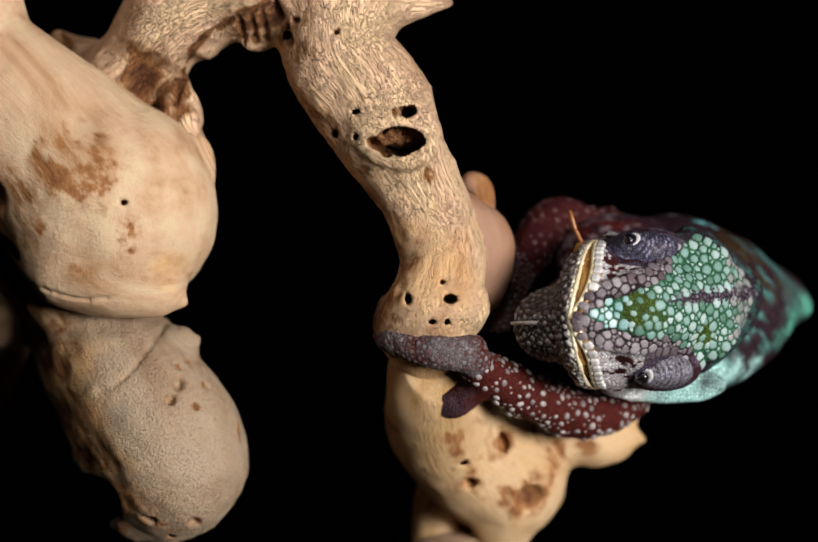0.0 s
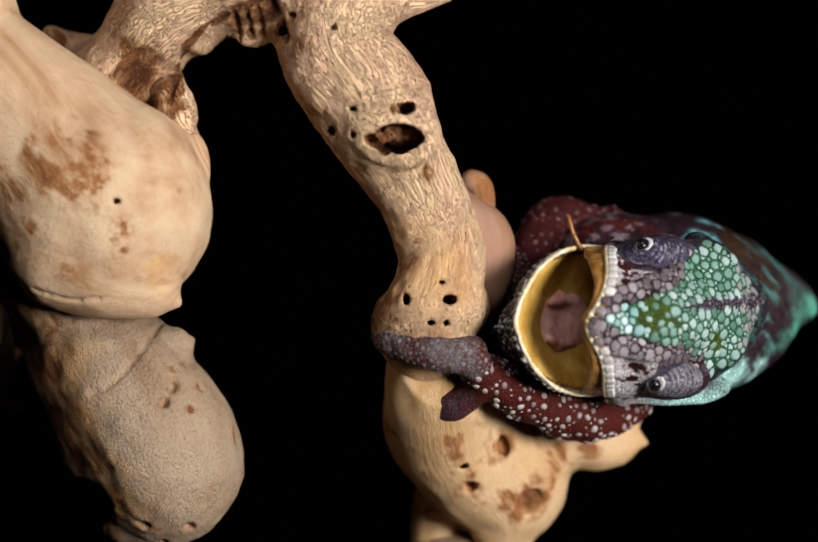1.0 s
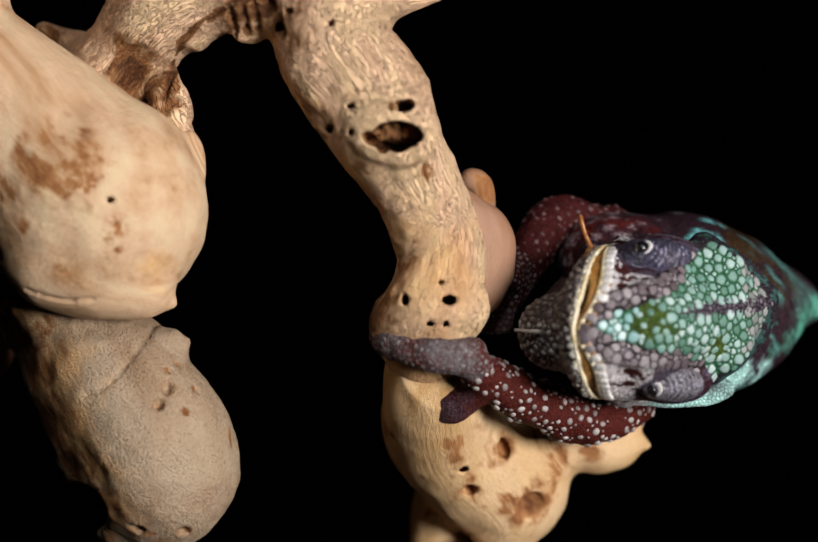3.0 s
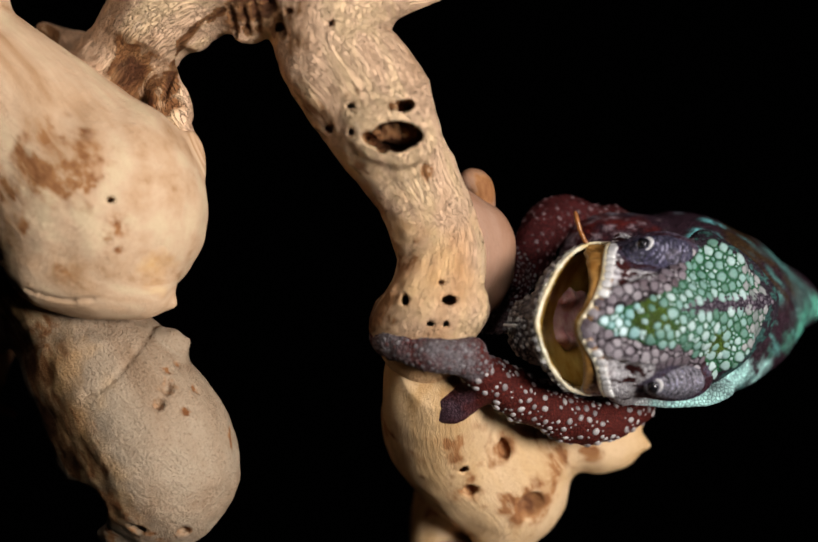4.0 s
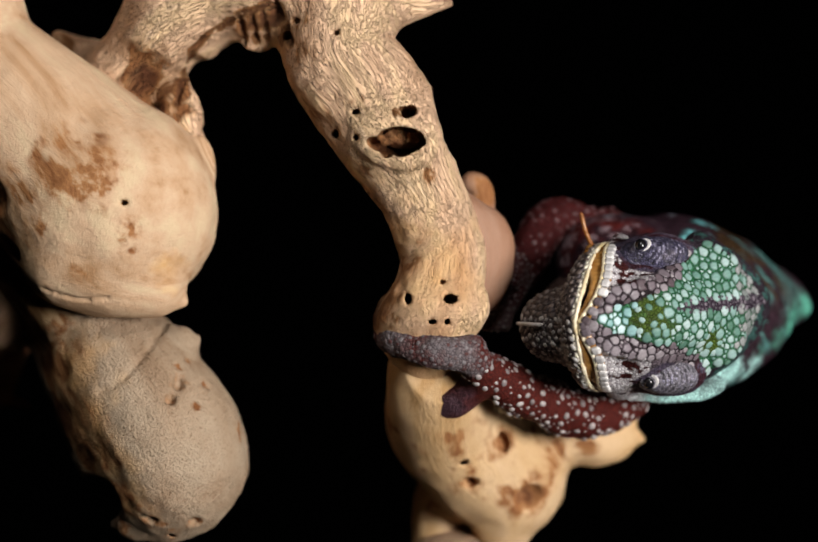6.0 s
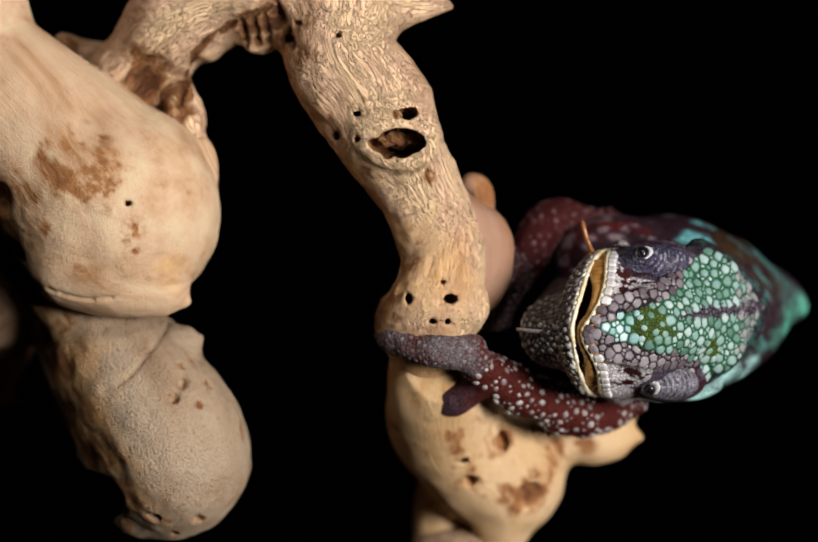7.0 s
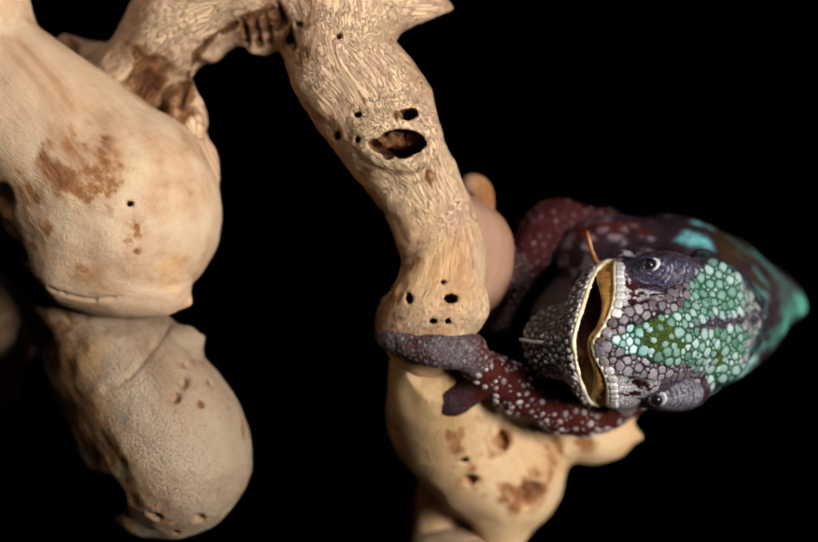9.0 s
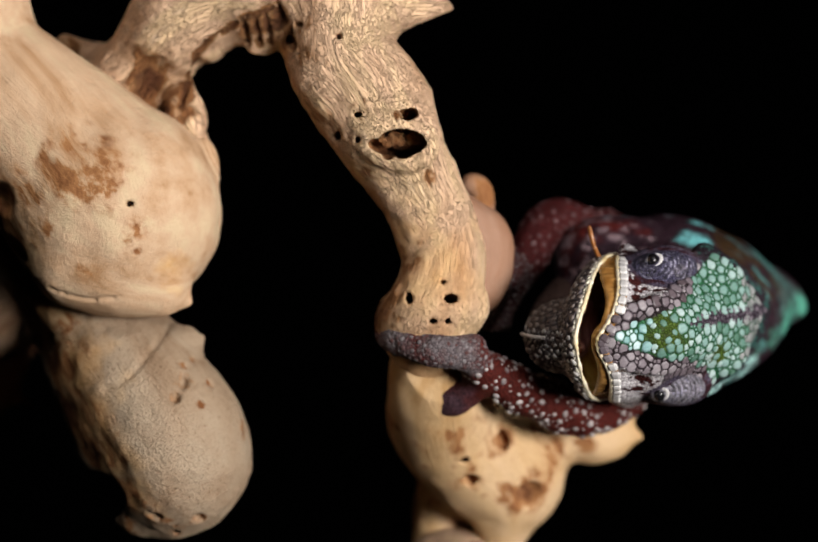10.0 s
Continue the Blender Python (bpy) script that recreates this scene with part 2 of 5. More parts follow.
def smooth_line(nodes, steps=4):
    """A denser row of (x, y, z, r) through the given ones."""
    n = np.array(nodes, float)
    if len(n) < 3:
        return n
    e = np.vstack([2 * n[0] - n[1], n, 2 * n[-1] - n[-2]])
    out = []
    for i in range(1, len(e) - 2):
        a, b, c, d = e[i - 1:i + 3]
        for s in range(steps):
            t = s / steps
            out.append(0.5 * (2 * b + (c - a) * t + (2 * a - 5 * b + 4 * c - d) * t * t + (3 * b - a - 3 * c + d) * t ** 3))
    out.append(n[-1])
    out = np.array(out)
    out[:, 3] = np.maximum(out[:, 3], 0.3)
    return out


class Solid:
    def __init__(self, low, high, voxel):
        self.low, self.voxel = np.array(low, float), voxel
        self.axes = [np.arange(l, h + voxel, voxel, dtype=np.float32) for l, h in zip(low, high)]
        self.val = np.full([len(a) for a in self.axes], 50.0, np.float32)
        self.lines = []

    def block(self, low, high):
        s = []
        for a, l, h in zip(self.axes, low, high):
            s.append(slice(max(0, int(np.searchsorted(a, l)) - 1), int(np.searchsorted(a, h)) + 1))
        g = np.meshgrid(*[a[k] for a, k in zip(self.axes, s)], indexing="ij", sparse=True)
        return tuple(s), g

    def join(self, s, d, k):
        v = self.val[s]
        h = np.clip(0.5 + 0.5 * (v - d) / k, 0, 1)
        self.val[s] = v + (d - v) * h - k * h * (1 - h)

    def cut(self, s, d, k):
        v, d = self.val[s], -d
        h = np.clip(0.5 - 0.5 * (v - d) / k, 0, 1)
        self.val[s] = v + (d - v) * h + k * h * (1 - h)

    def cone(self, a, b, k=2.0, margin=0.0):
        a, b = np.array(a, float), np.array(b, float)
        m = max(a[3], b[3]) + k + margin + 3 * self.voxel
        s, g = self.block(np.minimum(a, b)[:3] - m, np.maximum(a, b)[:3] + m)
        if min(self.val[s].shape) == 0:
            return
        ab = b[:3] - a[:3]
        q = [g[i] - a[i] for i in range(3)]
        t = np.clip((q[0] * ab[0] + q[1] * ab[1] + q[2] * ab[2]) / max(ab @ ab, 1e-9), 0, 1)
        d = np.sqrt((q[0] - t * ab[0]) ** 2 + (q[1] - t * ab[1]) ** 2 + (q[2] - t * ab[2]) ** 2) - (a[3] + t * (b[3] - a[3]))
        self.join(s, d, k)

    def line(self, nodes, k=2.0, steps=5, grain=True):
        """A limb of round cones through the nodes, joined to the rest with a fillet of size k."""
        n = smooth_line(nodes, steps)
        rest, self.val = self.val, np.full(self.val.shape, 50.0, np.float32)
        for a, b in zip(n[:-1], n[1:]):
            self.cone(a, b, 0.25, k)
        limb, self.val = self.val, rest
        self.join((slice(None),) * 3, limb, k)
        if grain:
            self.lines.append(n)
        return self

    def egg_distance(self, centre, radii, turn, extra):
        r = np.array(radii, float)
        m = r.max() + extra
        c = np.array(centre, float)
        s, g = self.block(c - m, c + m)
        q = [g[i] - c[i] for i in range(3)]
        R = np.array(Euler([radians(x) for x in turn]).to_matrix()).T
        e = [R[i, 0] * q[0] + R[i, 1] * q[1] + R[i, 2] * q[2] for i in range(3)]
        k0 = np.sqrt(sum((e[i] / r[i]) ** 2 for i in range(3)))
        k1 = np.sqrt(sum((e[i] / r[i] ** 2) ** 2 for i in range(3)))
        return s, (k0 * (k0 - 1) / np.maximum(k1, 1e-6)).astype(np.float32)

    def egg(self, centre, radii, k=2.0, turn=(0, 0, 0)):
        s, d = self.egg_distance(centre[:3], radii, turn, k + 3 * self.voxel)
        self.join(s, d, k)
        return self

    def carve(self, centre, radii, k=0.6, turn=(0, 0, 0)):
        s, d = self.egg_distance(centre[:3], radii, turn, k + 3 * self.voxel)
        self.cut(s, d, k)
        return self

    def keep(self, point, normal, k=0.5):
        """Cut away all on the side of the plane to which the normal points."""
        s, g = self.block(self.low - 1, [a[-1] + 1 for a in self.axes])
        d = sum((g[i] - point[i]) * normal[i] for i in range(3))
        self.cut(s, 0 * self.val - d, k)
        return self

    def front(self, x, z):
        """How near to the camera's side the surface lies at x, z."""
        i, k = (int(np.clip(round((c - self.low[a]) / self.voxel), 0, self.val.shape[a] - 1)) for a, c in ((0, x), (2, z)))
        inside = self.val[i, :, k] < 0
        return float(self.axes[1][int(np.argmax(inside))]) if inside.any() else None

    def cracks(self, rows, k=0.25, sink=0.0):
        """Grooves along rows of (x, z, radius) on the side that faces the camera."""
        cuts = []
        for row in rows:
            n = smooth_line([(x, 0.0, z, r) for x, z, r in row], 9)
            at = [(x, self.front(x, z), z, r) for x, _, z, r in n]
            cuts.append([(x, y + sink, z, r) for x, y, z, r in at if y is not None])
        rest, self.val = self.val, np.full(self.val.shape, 50.0, np.float32)
        for row in cuts:
            for a, b in zip(row[:-1], row[1:]):
                if abs(a[1] - b[1]) < 2.5:
                    self.cone(a, b, 0.1)
        groove, self.val = self.val, rest
        self.cut((slice(None),) * 3, groove, k)
        return [p for row in cuts for p in row]

    def rough(self, layers):
        """Noise layers (size, depth) in millimetres near the surface."""
        i = np.argwhere(np.abs(self.val) < 3.0)
        p = np.stack([self.axes[k][i[:, k]] for k in range(3)], 1).astype(float)
        add = np.zeros(len(p), np.float32)
        for n, (size, depth) in enumerate(layers):
            add += depth * lattice_noise(p, size, 11 + n)
        self.val[i[:, 0], i[:, 1], i[:, 2]] += add
        return self

    def surface(self):
        """Vertices (mm) and quads of the zero level."""
        v = self.val
        ins = v < 0
        for ax in range(3):
            cut = [slice(None)] * 3
            for end in (0, -1):
                cut[ax] = end
                ins[tuple(cut)] = False
        nx, ny, nz = v.shape
        c = [ins[i:nx - 1 + i, j:ny - 1 + j, k:nz - 1 + k] for i in (0, 1) for j in (0, 1) for k in (0, 1)]
        n = sum(x.astype(np.int8) for x in c)
        cells = np.argwhere((n > 0) & (n < 8))
        index = np.full((nx - 1, ny - 1, nz - 1), -1, np.int64)
        index[tuple(cells.T)] = np.arange(len(cells))
        total, count = np.zeros((len(cells), 3)), np.zeros(len(cells))
        offs = [(i, j, k) for i in (0, 1) for j in (0, 1) for k in (0, 1)]
        for a in offs:
            for ax in range(3):
                if a[ax]:
                    continue
                b = list(a)
                b[ax] = 1
                va = v[tuple((cells + a).T)]
                vb = v[tuple((cells + b).T)]
                on = (va < 0) != (vb < 0)
                t = np.where(on, va / np.where(on, va - vb, 1), 0)
                p = np.tile(np.array(a, float), (len(cells), 1))
                p[:, ax] += t
                total += p * on[:, None]
                count += on
        verts = (cells + total / np.maximum(count, 1)[:, None]) * self.voxel + self.low
        faces = []
        for ax in range(3):
            lo, hi = [slice(None)] * 3, [slice(None)] * 3
            lo[ax], hi[ax] = slice(0, -1), slice(1, None)
            a, b = ins[tuple(lo)], ins[tuple(hi)]
            u, w = (ax + 1) % 3, (ax + 2) % 3
            e = np.argwhere(a != b)
            e = e[(e[:, u] > 0) & (e[:, w] > 0) & (e[:, u] < v.shape[u] - 1) & (e[:, w] < v.shape[w] - 1)]
            flip = b[tuple(e.T)]
            q = []
            for du, dw in ((1, 1), (0, 1), (0, 0), (1, 0)):
                m = e.copy()
                m[:, u] -= du
                m[:, w] -= dw
                q.append(index[tuple(m.T)])
            q = np.stack(q, 1)
            q[flip] = q[flip][:, ::-1]
            faces.append(q)
        faces = np.vstack(faces)
        return verts, faces[(faces >= 0).all(1)]

    def slope(self, p):
        """Outward directions at the points p."""
        g = np.clip(np.round((p - self.low) / self.voxel).astype(int), 1, np.array(self.val.shape) - 2)
        out = np.zeros((len(p), 3))
        for ax in range(3):
            o = np.zeros(3, int)
            o[ax] = 1
            out[:, ax] = self.val[tuple((g + o).T)] - self.val[tuple((g - o).T)]
        return out / np.maximum(np.linalg.norm(out, axis=1), 1e-6)[:, None]


def mesh_from(name, verts, faces, origin=(0, 0, 0)):
    me = bpy.data.meshes.new(name)
    v = ((verts - np.array(origin)) * MM).astype(np.float32)
    me.vertices.add(len(v))
    me.vertices.foreach_set("co", v.ravel())
    me.loops.add(faces.size)
    me.loops.foreach_set("vertex_index", faces.astype(np.int32).ravel())
    me.polygons.add(len(faces))
    me.polygons.foreach_set("loop_start", np.arange(0, faces.size, 4, dtype=np.int32))
    me.update(calc_edges=True)
    me.validate()
    me.polygons.foreach_set("use_smooth", np.ones(len(me.polygons), bool))
    return me


def place(name, me, material, parent, at=(0, 0, 0), label=""):
    if material:
        me.materials.append(material)
    ob = new(name, me)
    ob.parent = parent
    ob.location = Vector(at) * MM
    if label:
        ob["label"] = label
    return ob


def thing(name, at, label, category):
    ob = new(name)
    ob.empty_display_size = 0.01
    ob.location = Vector(at) * MM
    return tagged(ob, label, category)


def grain_of(verts, lines):
    """Offsets from the limbs' middle lines and the run along them, blended where limbs meet."""
    total, weight = np.zeros((len(verts), 4)), np.zeros(len(verts))
    for n in lines:
        run, thick = 0.0, float(np.mean(n[:, 3]))
        for a, b in zip(n[:-1], n[1:]):
            ab = b[:3] - a[:3]
            length = np.linalg.norm(ab)
            if length < 1e-6:
                continue
            t = np.clip((verts - a[:3]) @ ab / length ** 2, 0, 1)
            off = verts - a[:3] - t[:, None] * ab
            d = np.linalg.norm(off, axis=1) - (a[3] + t * (b[3] - a[3]))
            w = np.exp(-np.clip(d, -2, 40) / 0.8) + 1e-12
            far = np.maximum(np.linalg.norm(off, axis=1), 0.2)
            total[:, :3] += w[:, None] * off * (thick / far)[:, None]
            total[:, 3] += w * (run + t * length)
            weight += w
            run += length
    return total / weight[:, None]


def blotch(verts, spots, wobble=0.5, seed=5, soft=0.5):
    """How far each vertex lies in the spots (x, y, z, radius), 0 to 1, with uneven rims."""
    out = np.zeros(len(verts))
    for s in spots:
        d = np.linalg.norm(verts - np.array(s[:3]), axis=1) / s[3]
        near = d < 2
        w = np.zeros(len(verts))
        w[near] = wobble * lattice_noise(verts[near], s[3] * 0.5, seed) + 0.5 * wobble * lattice_noise(verts[near], s[3] * 0.2, seed + 1)
        out = np.maximum(out, np.clip((1.15 - d + w) / soft, 0, 1) * near)
    return out


def wooden(name, solid, parent, stains=(), at=(0, 0, 0), label="", material=None, soft=0.8, deep=(), tones=()):
    v, f = solid.surface()
    me = mesh_from(name, v, f, at)
    grain = grain_of(v, solid.lines).astype(np.float32)
    me.attributes.new("grain", "FLOAT_VECTOR", "POINT").data.foreach_set("vector", np.ascontiguousarray(grain[:, :3]).ravel())
    me.attributes.new("run", "FLOAT", "POINT").data.foreach_set("value", np.ascontiguousarray(grain[:, 3]))
    me.attributes.new("tone", "FLOAT", "POINT").data.foreach_set("value", blotch(v, tones, 0.4, 9, 1.2).astype(np.float32))
    # spots are brown stains and painted shade; deep ones darken recesses and shaded sides
    stain_and_shade = blotch(v, stains, 0.6, 5, soft) + 4 * blotch(v, deep, 0.2)
    me.attributes.new("stain_shade", "FLOAT", "POINT").data.foreach_set("value", stain_and_shade.astype(np.float32))
    return place(name, me, material or WOOD, parent, (0, 0, 0), label)


def painted(v, base, coats):
    """Skin colours: a base and coats of (colour, spots, softness), the later over the earlier."""
    c = np.tile(np.array(base, float), (len(v), 1))
    for i, (colour, spots) in enumerate(coats):
        m = blotch(v, spots, 0.5, 20 + i, 0.8)[:, None]
        c = c * (1 - m) + np.array(colour) * m
    return np.hstack([c, np.ones((len(v), 1))])


def skinned(name, v, f, colours, material, parent, origin, at, label=""):
    me = mesh_from(name, v, f, origin)
    me.attributes.new("col", "FLOAT_COLOR", "POINT").data.foreach_set("color", colours.astype(np.float32).ravel())
    return place(name, me, material, parent, at, label)


# ---- the dark studio ----
def slab(name, low, high, label):
    bm = bmesh.new()
    bmesh.ops.create_cube(bm, size=1)
    for v in bm.verts:
        v.co = Vector([l + (c + 0.5) * (h - l) for c, l, h in zip(v.co, low, high)])
    me = bpy.data.meshes.new(name)
    bm.to_mesh(me)
    bm.free()
    me.materials.append(VELVET)
    return tagged(new(name, me), label, kind="structure")


slab("floor", (-1.0, -1.0, -0.02), (1.0, 1.0, 0), "matt black studio floor under the driftwood")
slab("wall_north", (-1.0, 1.0, 0), (1.0, 1.02, 1.6), "black velvet backdrop behind the driftwood")
slab("wall_south", (-1.0, -1.02, 0), (1.0, -1.0, 1.6), "black studio wall behind the camera")
slab("wall_west", (-1.02, -1.02, 0), (-1.0, 1.02, 1.6), "black studio wall")
slab("wall_east", (1.0, -1.02, 0), (1.02, 1.02, 1.6), "black studio wall")
slab("ceiling", (-1.02, -1.02, 1.6), (1.02, 1.02, 1.62), "black studio ceiling")


# ---- driftwood ----
def driftwood():
    base = (12, 24, 0)
    wood = thing("driftwood", base, "bleached tan driftwood with knots, holes and rounded stubs", "driftwood")

    # hanging limb with the arch at its top
    s = Solid((-63, -16, 275), (22, 32, 366), 0.36)
    s.line([(-12.3, 3.0, 350.5, 11.15), (-11.9, 2.0, 342.7, 9.66), (-11.4, 1.0, 334.4, 9.46), (-6.3, 0.0, 328.0, 9.69), (-3.5, -1.0, 322.8, 8.81), (-0.9, 0.0, 318.2, 7.48), (1.4, 1.0, 313.8, 6.82), (4.1, 3.0, 307.6, 7.03), (5.7, 3.0, 301.6, 7.03), (4.6, 1.0, 296.1, 7.16), (3.3, 3.0, 290.9, 7.89), (3.6, 7.0, 286.2, 6.07), (4.1, 14.0, 280.9, 4.25)], 2.5)
    s.egg((5.4, -1.6, 294.0), (7.8, 6.0, 4.9), 3.0)
    s.egg((0.6, 2.0, 292.3), (6.2, 6.0, 4.6), 3.0)
    s.line([(-12.3, 2.0, 346.1, 8.12), (-22.7, 4.0, 343.8, 6.71), (-30.6, 6.0, 345.3, 7.09), (-38.2, 8.0, 342.5, 8.52), (-43.8, 11.0, 336.8, 7.19), (-49.0, 14.0, 330.4, 8.14)], 2.5)
    s.line([(-7.1, 0.0, 344.5, 5.10), (-1.2, 2.0, 344.4, 3.59), (3.5, 3.0, 344.3, 1.89), (6.7, 3.0, 344.0, 0.51)], 3.0)
    s.line([(-39.6, 9.0, 330.4, 3.14), (-37.3, 8.0, 327.3, 2.09), (-35.1, 8.0, 325.0, 0.61)], 1.5)
    s.line([(-39.5, 8.0, 326.4, 2.44), (-36.3, 7.0, 323.3, 1.39), (-34.3, 7.0, 321.1, 0.52)], 1.2)
    s.line([(-60.5, 20.0, 340.4, 1.35), (-58.1, 20.0, 339.1, 1.62), (-52.7, 18.0, 335.9, 3.58)], 2.0)
    s.egg((-25.7, 3.0, 336.8), (1.7, 1.5, 1.0), 2.0, (0, 20, 0))
    s.egg((-23.9, 3.0, 337.0), (1.0, 1.2, 0.9), 1.5)
    s.line([(-33.6, 5.0, 337.0, 0.60), (-36.5, 6.0, 333.8, 0.61), (-37.3, 7.0, 330.7, 0.69), (-35.9, 7.0, 327.2, 0.69)], 2.0, grain=False)
    s.egg((-16.2, -5.0, 337.6), (1.5, 1.3, 1.5), 1.2)
    s.egg((-14.4, -6.0, 335.7), (1.4, 1.0, 1.0), 1.2)
    # swollen rim round the large knot hole
    s.egg((-1.7, -9.0, 321.3), (6.7, 2.4, 5.2), 3.5, (0, 12, 0))
    s.rough([(9.0, 0.55), (3.0, 0.26), (1.2, 0.15)])
    s.carve((-1.3, -8.0, 320.8), (4.4, 6.0, 2.4), 0.25, (0, 4, 0))
    s.carve((-5.0, -8.0, 320.1), (2.2, 4.6, 1.2), 0.3, (0, 25, 0))
    s.carve((-3.5, -9.0, 318.6), (1.0, 3.6, 0.8), 0.2)
    s.carve((-1.2, -9.0, 318.8), (1.6, 4.0, 0.8), 0.2)
    s.carve((-0.8, -9.0, 325.0), (2.0, 2.6, 1.35), 0.4)
    s.carve((0.4, -9.0, 325.3), (0.9, 4.2, 1.0), 0.2)
    s.carve((-2.3, -9.0, 324.9), (0.6, 3.2, 1.2), 0.2)
    # crumbled wood inside the knot hole
    s.egg((-0.9, -4.6, 321.3), (3.4, 1.8, 1.7), 0.4)
    crumb = random.Random(8)
    for _ in range(46):
        r = crumb.uniform(0.35, 0.75)
        s.egg((-1.3 + crumb.uniform(-3.6, 3.2), crumb.uniform(-7.0, -6.0), 321.1 + crumb.uniform(-0.9, 1.7)), (r, 0.7 * r, 0.7 * r), 0.25, (0, crumb.uniform(-40, 40), 0))
    s.egg((-1.9, -7.4, 324.8), (0.8, 1.2, 1.1), 0.3)
    for p, r in (((-8.4, -8.0, 325.2), (0.75, 4, 0.5)), ((-11.8, -6.0, 322.0), (0.6, 4, 0.75)), ((-8.4, -9.0, 321.2), (0.5, 4, 0.55)),
                 ((-11.5, -8.0, 338.0), (0.5, 3, 0.55)), ((-19.7, -3.0, 338.2), (0.9, 2.5, 0.9)), ((6.6, -4.0, 295.5), (1.4, 5, 0.95)),
                 ((-0.1, -4.0, 295.5), (0.65, 5, 0.95)), ((5.4, -5.0, 298.2), (0.5, 2, 0.4)), ((3.7, -4.0, 291.9), (0.85, 5, 0.5)),
                 ((6.1, -4.0, 291.9), (0.55, 5, 0.6)), ((-22.2, -3.0, 340.8), (1.6, 1.6, 0.8)), ((-18.1, -5.0, 340.1), (0.9, 1.2, 0.6)),
                 ((-15.4, -6.0, 335.2), (1.4, 1.2, 0.7))):
        s.carve(p, r, 0.25)
    s.carve((-34.6, 6.0, 333.2), (2.0, 20.0, 2.6), 0.8, (0, -35, 0))
    split = s.cracks([[(-22.4, 343.4, 0.25), (-24.9, 342.3, 0.4), (-28.2, 341.5, 0.4), (-33.6, 338.3, 0.42), (-36.0, 335.4, 0.5), (-37.6, 331.2, 0.5), (-38.6, 327.7, 0.35)],
                      [(-27.5, 341.4, 0.3), (-27.2, 339.7, 0.5), (-27.0, 337.1, 0.35)], [(-25.6, 341.8, 0.3), (-25.3, 339.7, 0.5), (-24.9, 337.6, 0.35)], [(-23.9, 342.3, 0.3), (-23.4, 340.1, 0.55), (-23.2, 338.1, 0.3)],
                      [(-21.7, 343.7, 0.4), (-21.3, 341.9, 0.9), (-20.6, 341.1, 0.5)], [(-19.4, 339.3, 0.5), (-19.7, 338.0, 0.9), (-18.9, 336.8, 0.5)]])
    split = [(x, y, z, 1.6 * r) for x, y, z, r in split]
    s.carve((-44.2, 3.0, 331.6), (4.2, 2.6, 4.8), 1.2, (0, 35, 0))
    # besides brown stains, shade is painted into cracks, holes and the left edge
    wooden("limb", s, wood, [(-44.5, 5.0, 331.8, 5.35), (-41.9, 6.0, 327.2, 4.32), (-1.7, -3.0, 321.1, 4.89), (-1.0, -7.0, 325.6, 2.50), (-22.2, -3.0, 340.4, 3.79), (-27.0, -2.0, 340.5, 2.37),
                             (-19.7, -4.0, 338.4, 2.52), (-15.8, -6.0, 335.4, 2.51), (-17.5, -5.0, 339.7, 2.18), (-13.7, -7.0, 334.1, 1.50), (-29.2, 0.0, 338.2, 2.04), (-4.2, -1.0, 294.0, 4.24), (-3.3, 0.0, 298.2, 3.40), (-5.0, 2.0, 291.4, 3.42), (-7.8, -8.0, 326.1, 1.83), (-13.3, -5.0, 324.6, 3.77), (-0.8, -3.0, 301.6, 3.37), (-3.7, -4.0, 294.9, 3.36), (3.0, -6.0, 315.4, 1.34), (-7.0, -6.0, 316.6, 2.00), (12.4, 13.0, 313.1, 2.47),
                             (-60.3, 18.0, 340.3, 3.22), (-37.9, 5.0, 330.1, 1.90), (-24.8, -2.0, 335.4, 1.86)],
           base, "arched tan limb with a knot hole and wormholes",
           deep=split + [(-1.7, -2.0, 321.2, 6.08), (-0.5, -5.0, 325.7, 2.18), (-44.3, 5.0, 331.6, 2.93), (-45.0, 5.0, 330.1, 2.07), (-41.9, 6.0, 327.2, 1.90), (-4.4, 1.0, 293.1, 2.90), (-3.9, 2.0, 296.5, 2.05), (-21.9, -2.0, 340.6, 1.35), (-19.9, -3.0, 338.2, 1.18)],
           tones=[(4.7, -2.0, 296.5, 10.99), (1.4, 0.0, 289.7, 11.05), (-0.3, 0.0, 306.7, 5.95), (-7.1, -3.0, 316.8, 4.21), (-13.9, 0.0, 327.1, 3.40), (-20.7, 0.0, 336.5, 4.25)])

    # smooth burl on its side
    s = Solid((2, -8, 288), (24, 24, 320), 0.3)
    s.line([(7.6, 6.0, 310.7, 3.46), (11.6, 7.5, 306.0, 4.86), (13.0, 7.5, 300.8, 4.52), (12.0, 6.5, 296.8, 3.81)], 3.0)
    s.line([(10.7, 15.0, 315.0, 1.95), (12.2, 15.0, 313.7, 2.13), (12.5, 14.0, 308.8, 2.30)], 1.5)
    s.rough([(6.0, 0.35), (1.6, 0.08)])
    wooden("burl", s, wood, [(10.3, 0.0, 307.6, 1.70), (11.1, -1.0, 301.6, 1.70), (12.5, 11.5, 313.5, 4.5)], base, "smooth pinkish burl on the limb", PINK_WOOD)

    # rounded stub nearest the camera
    s = Solid((-78, -20, 290), (-28, 28, 356), 0.42)
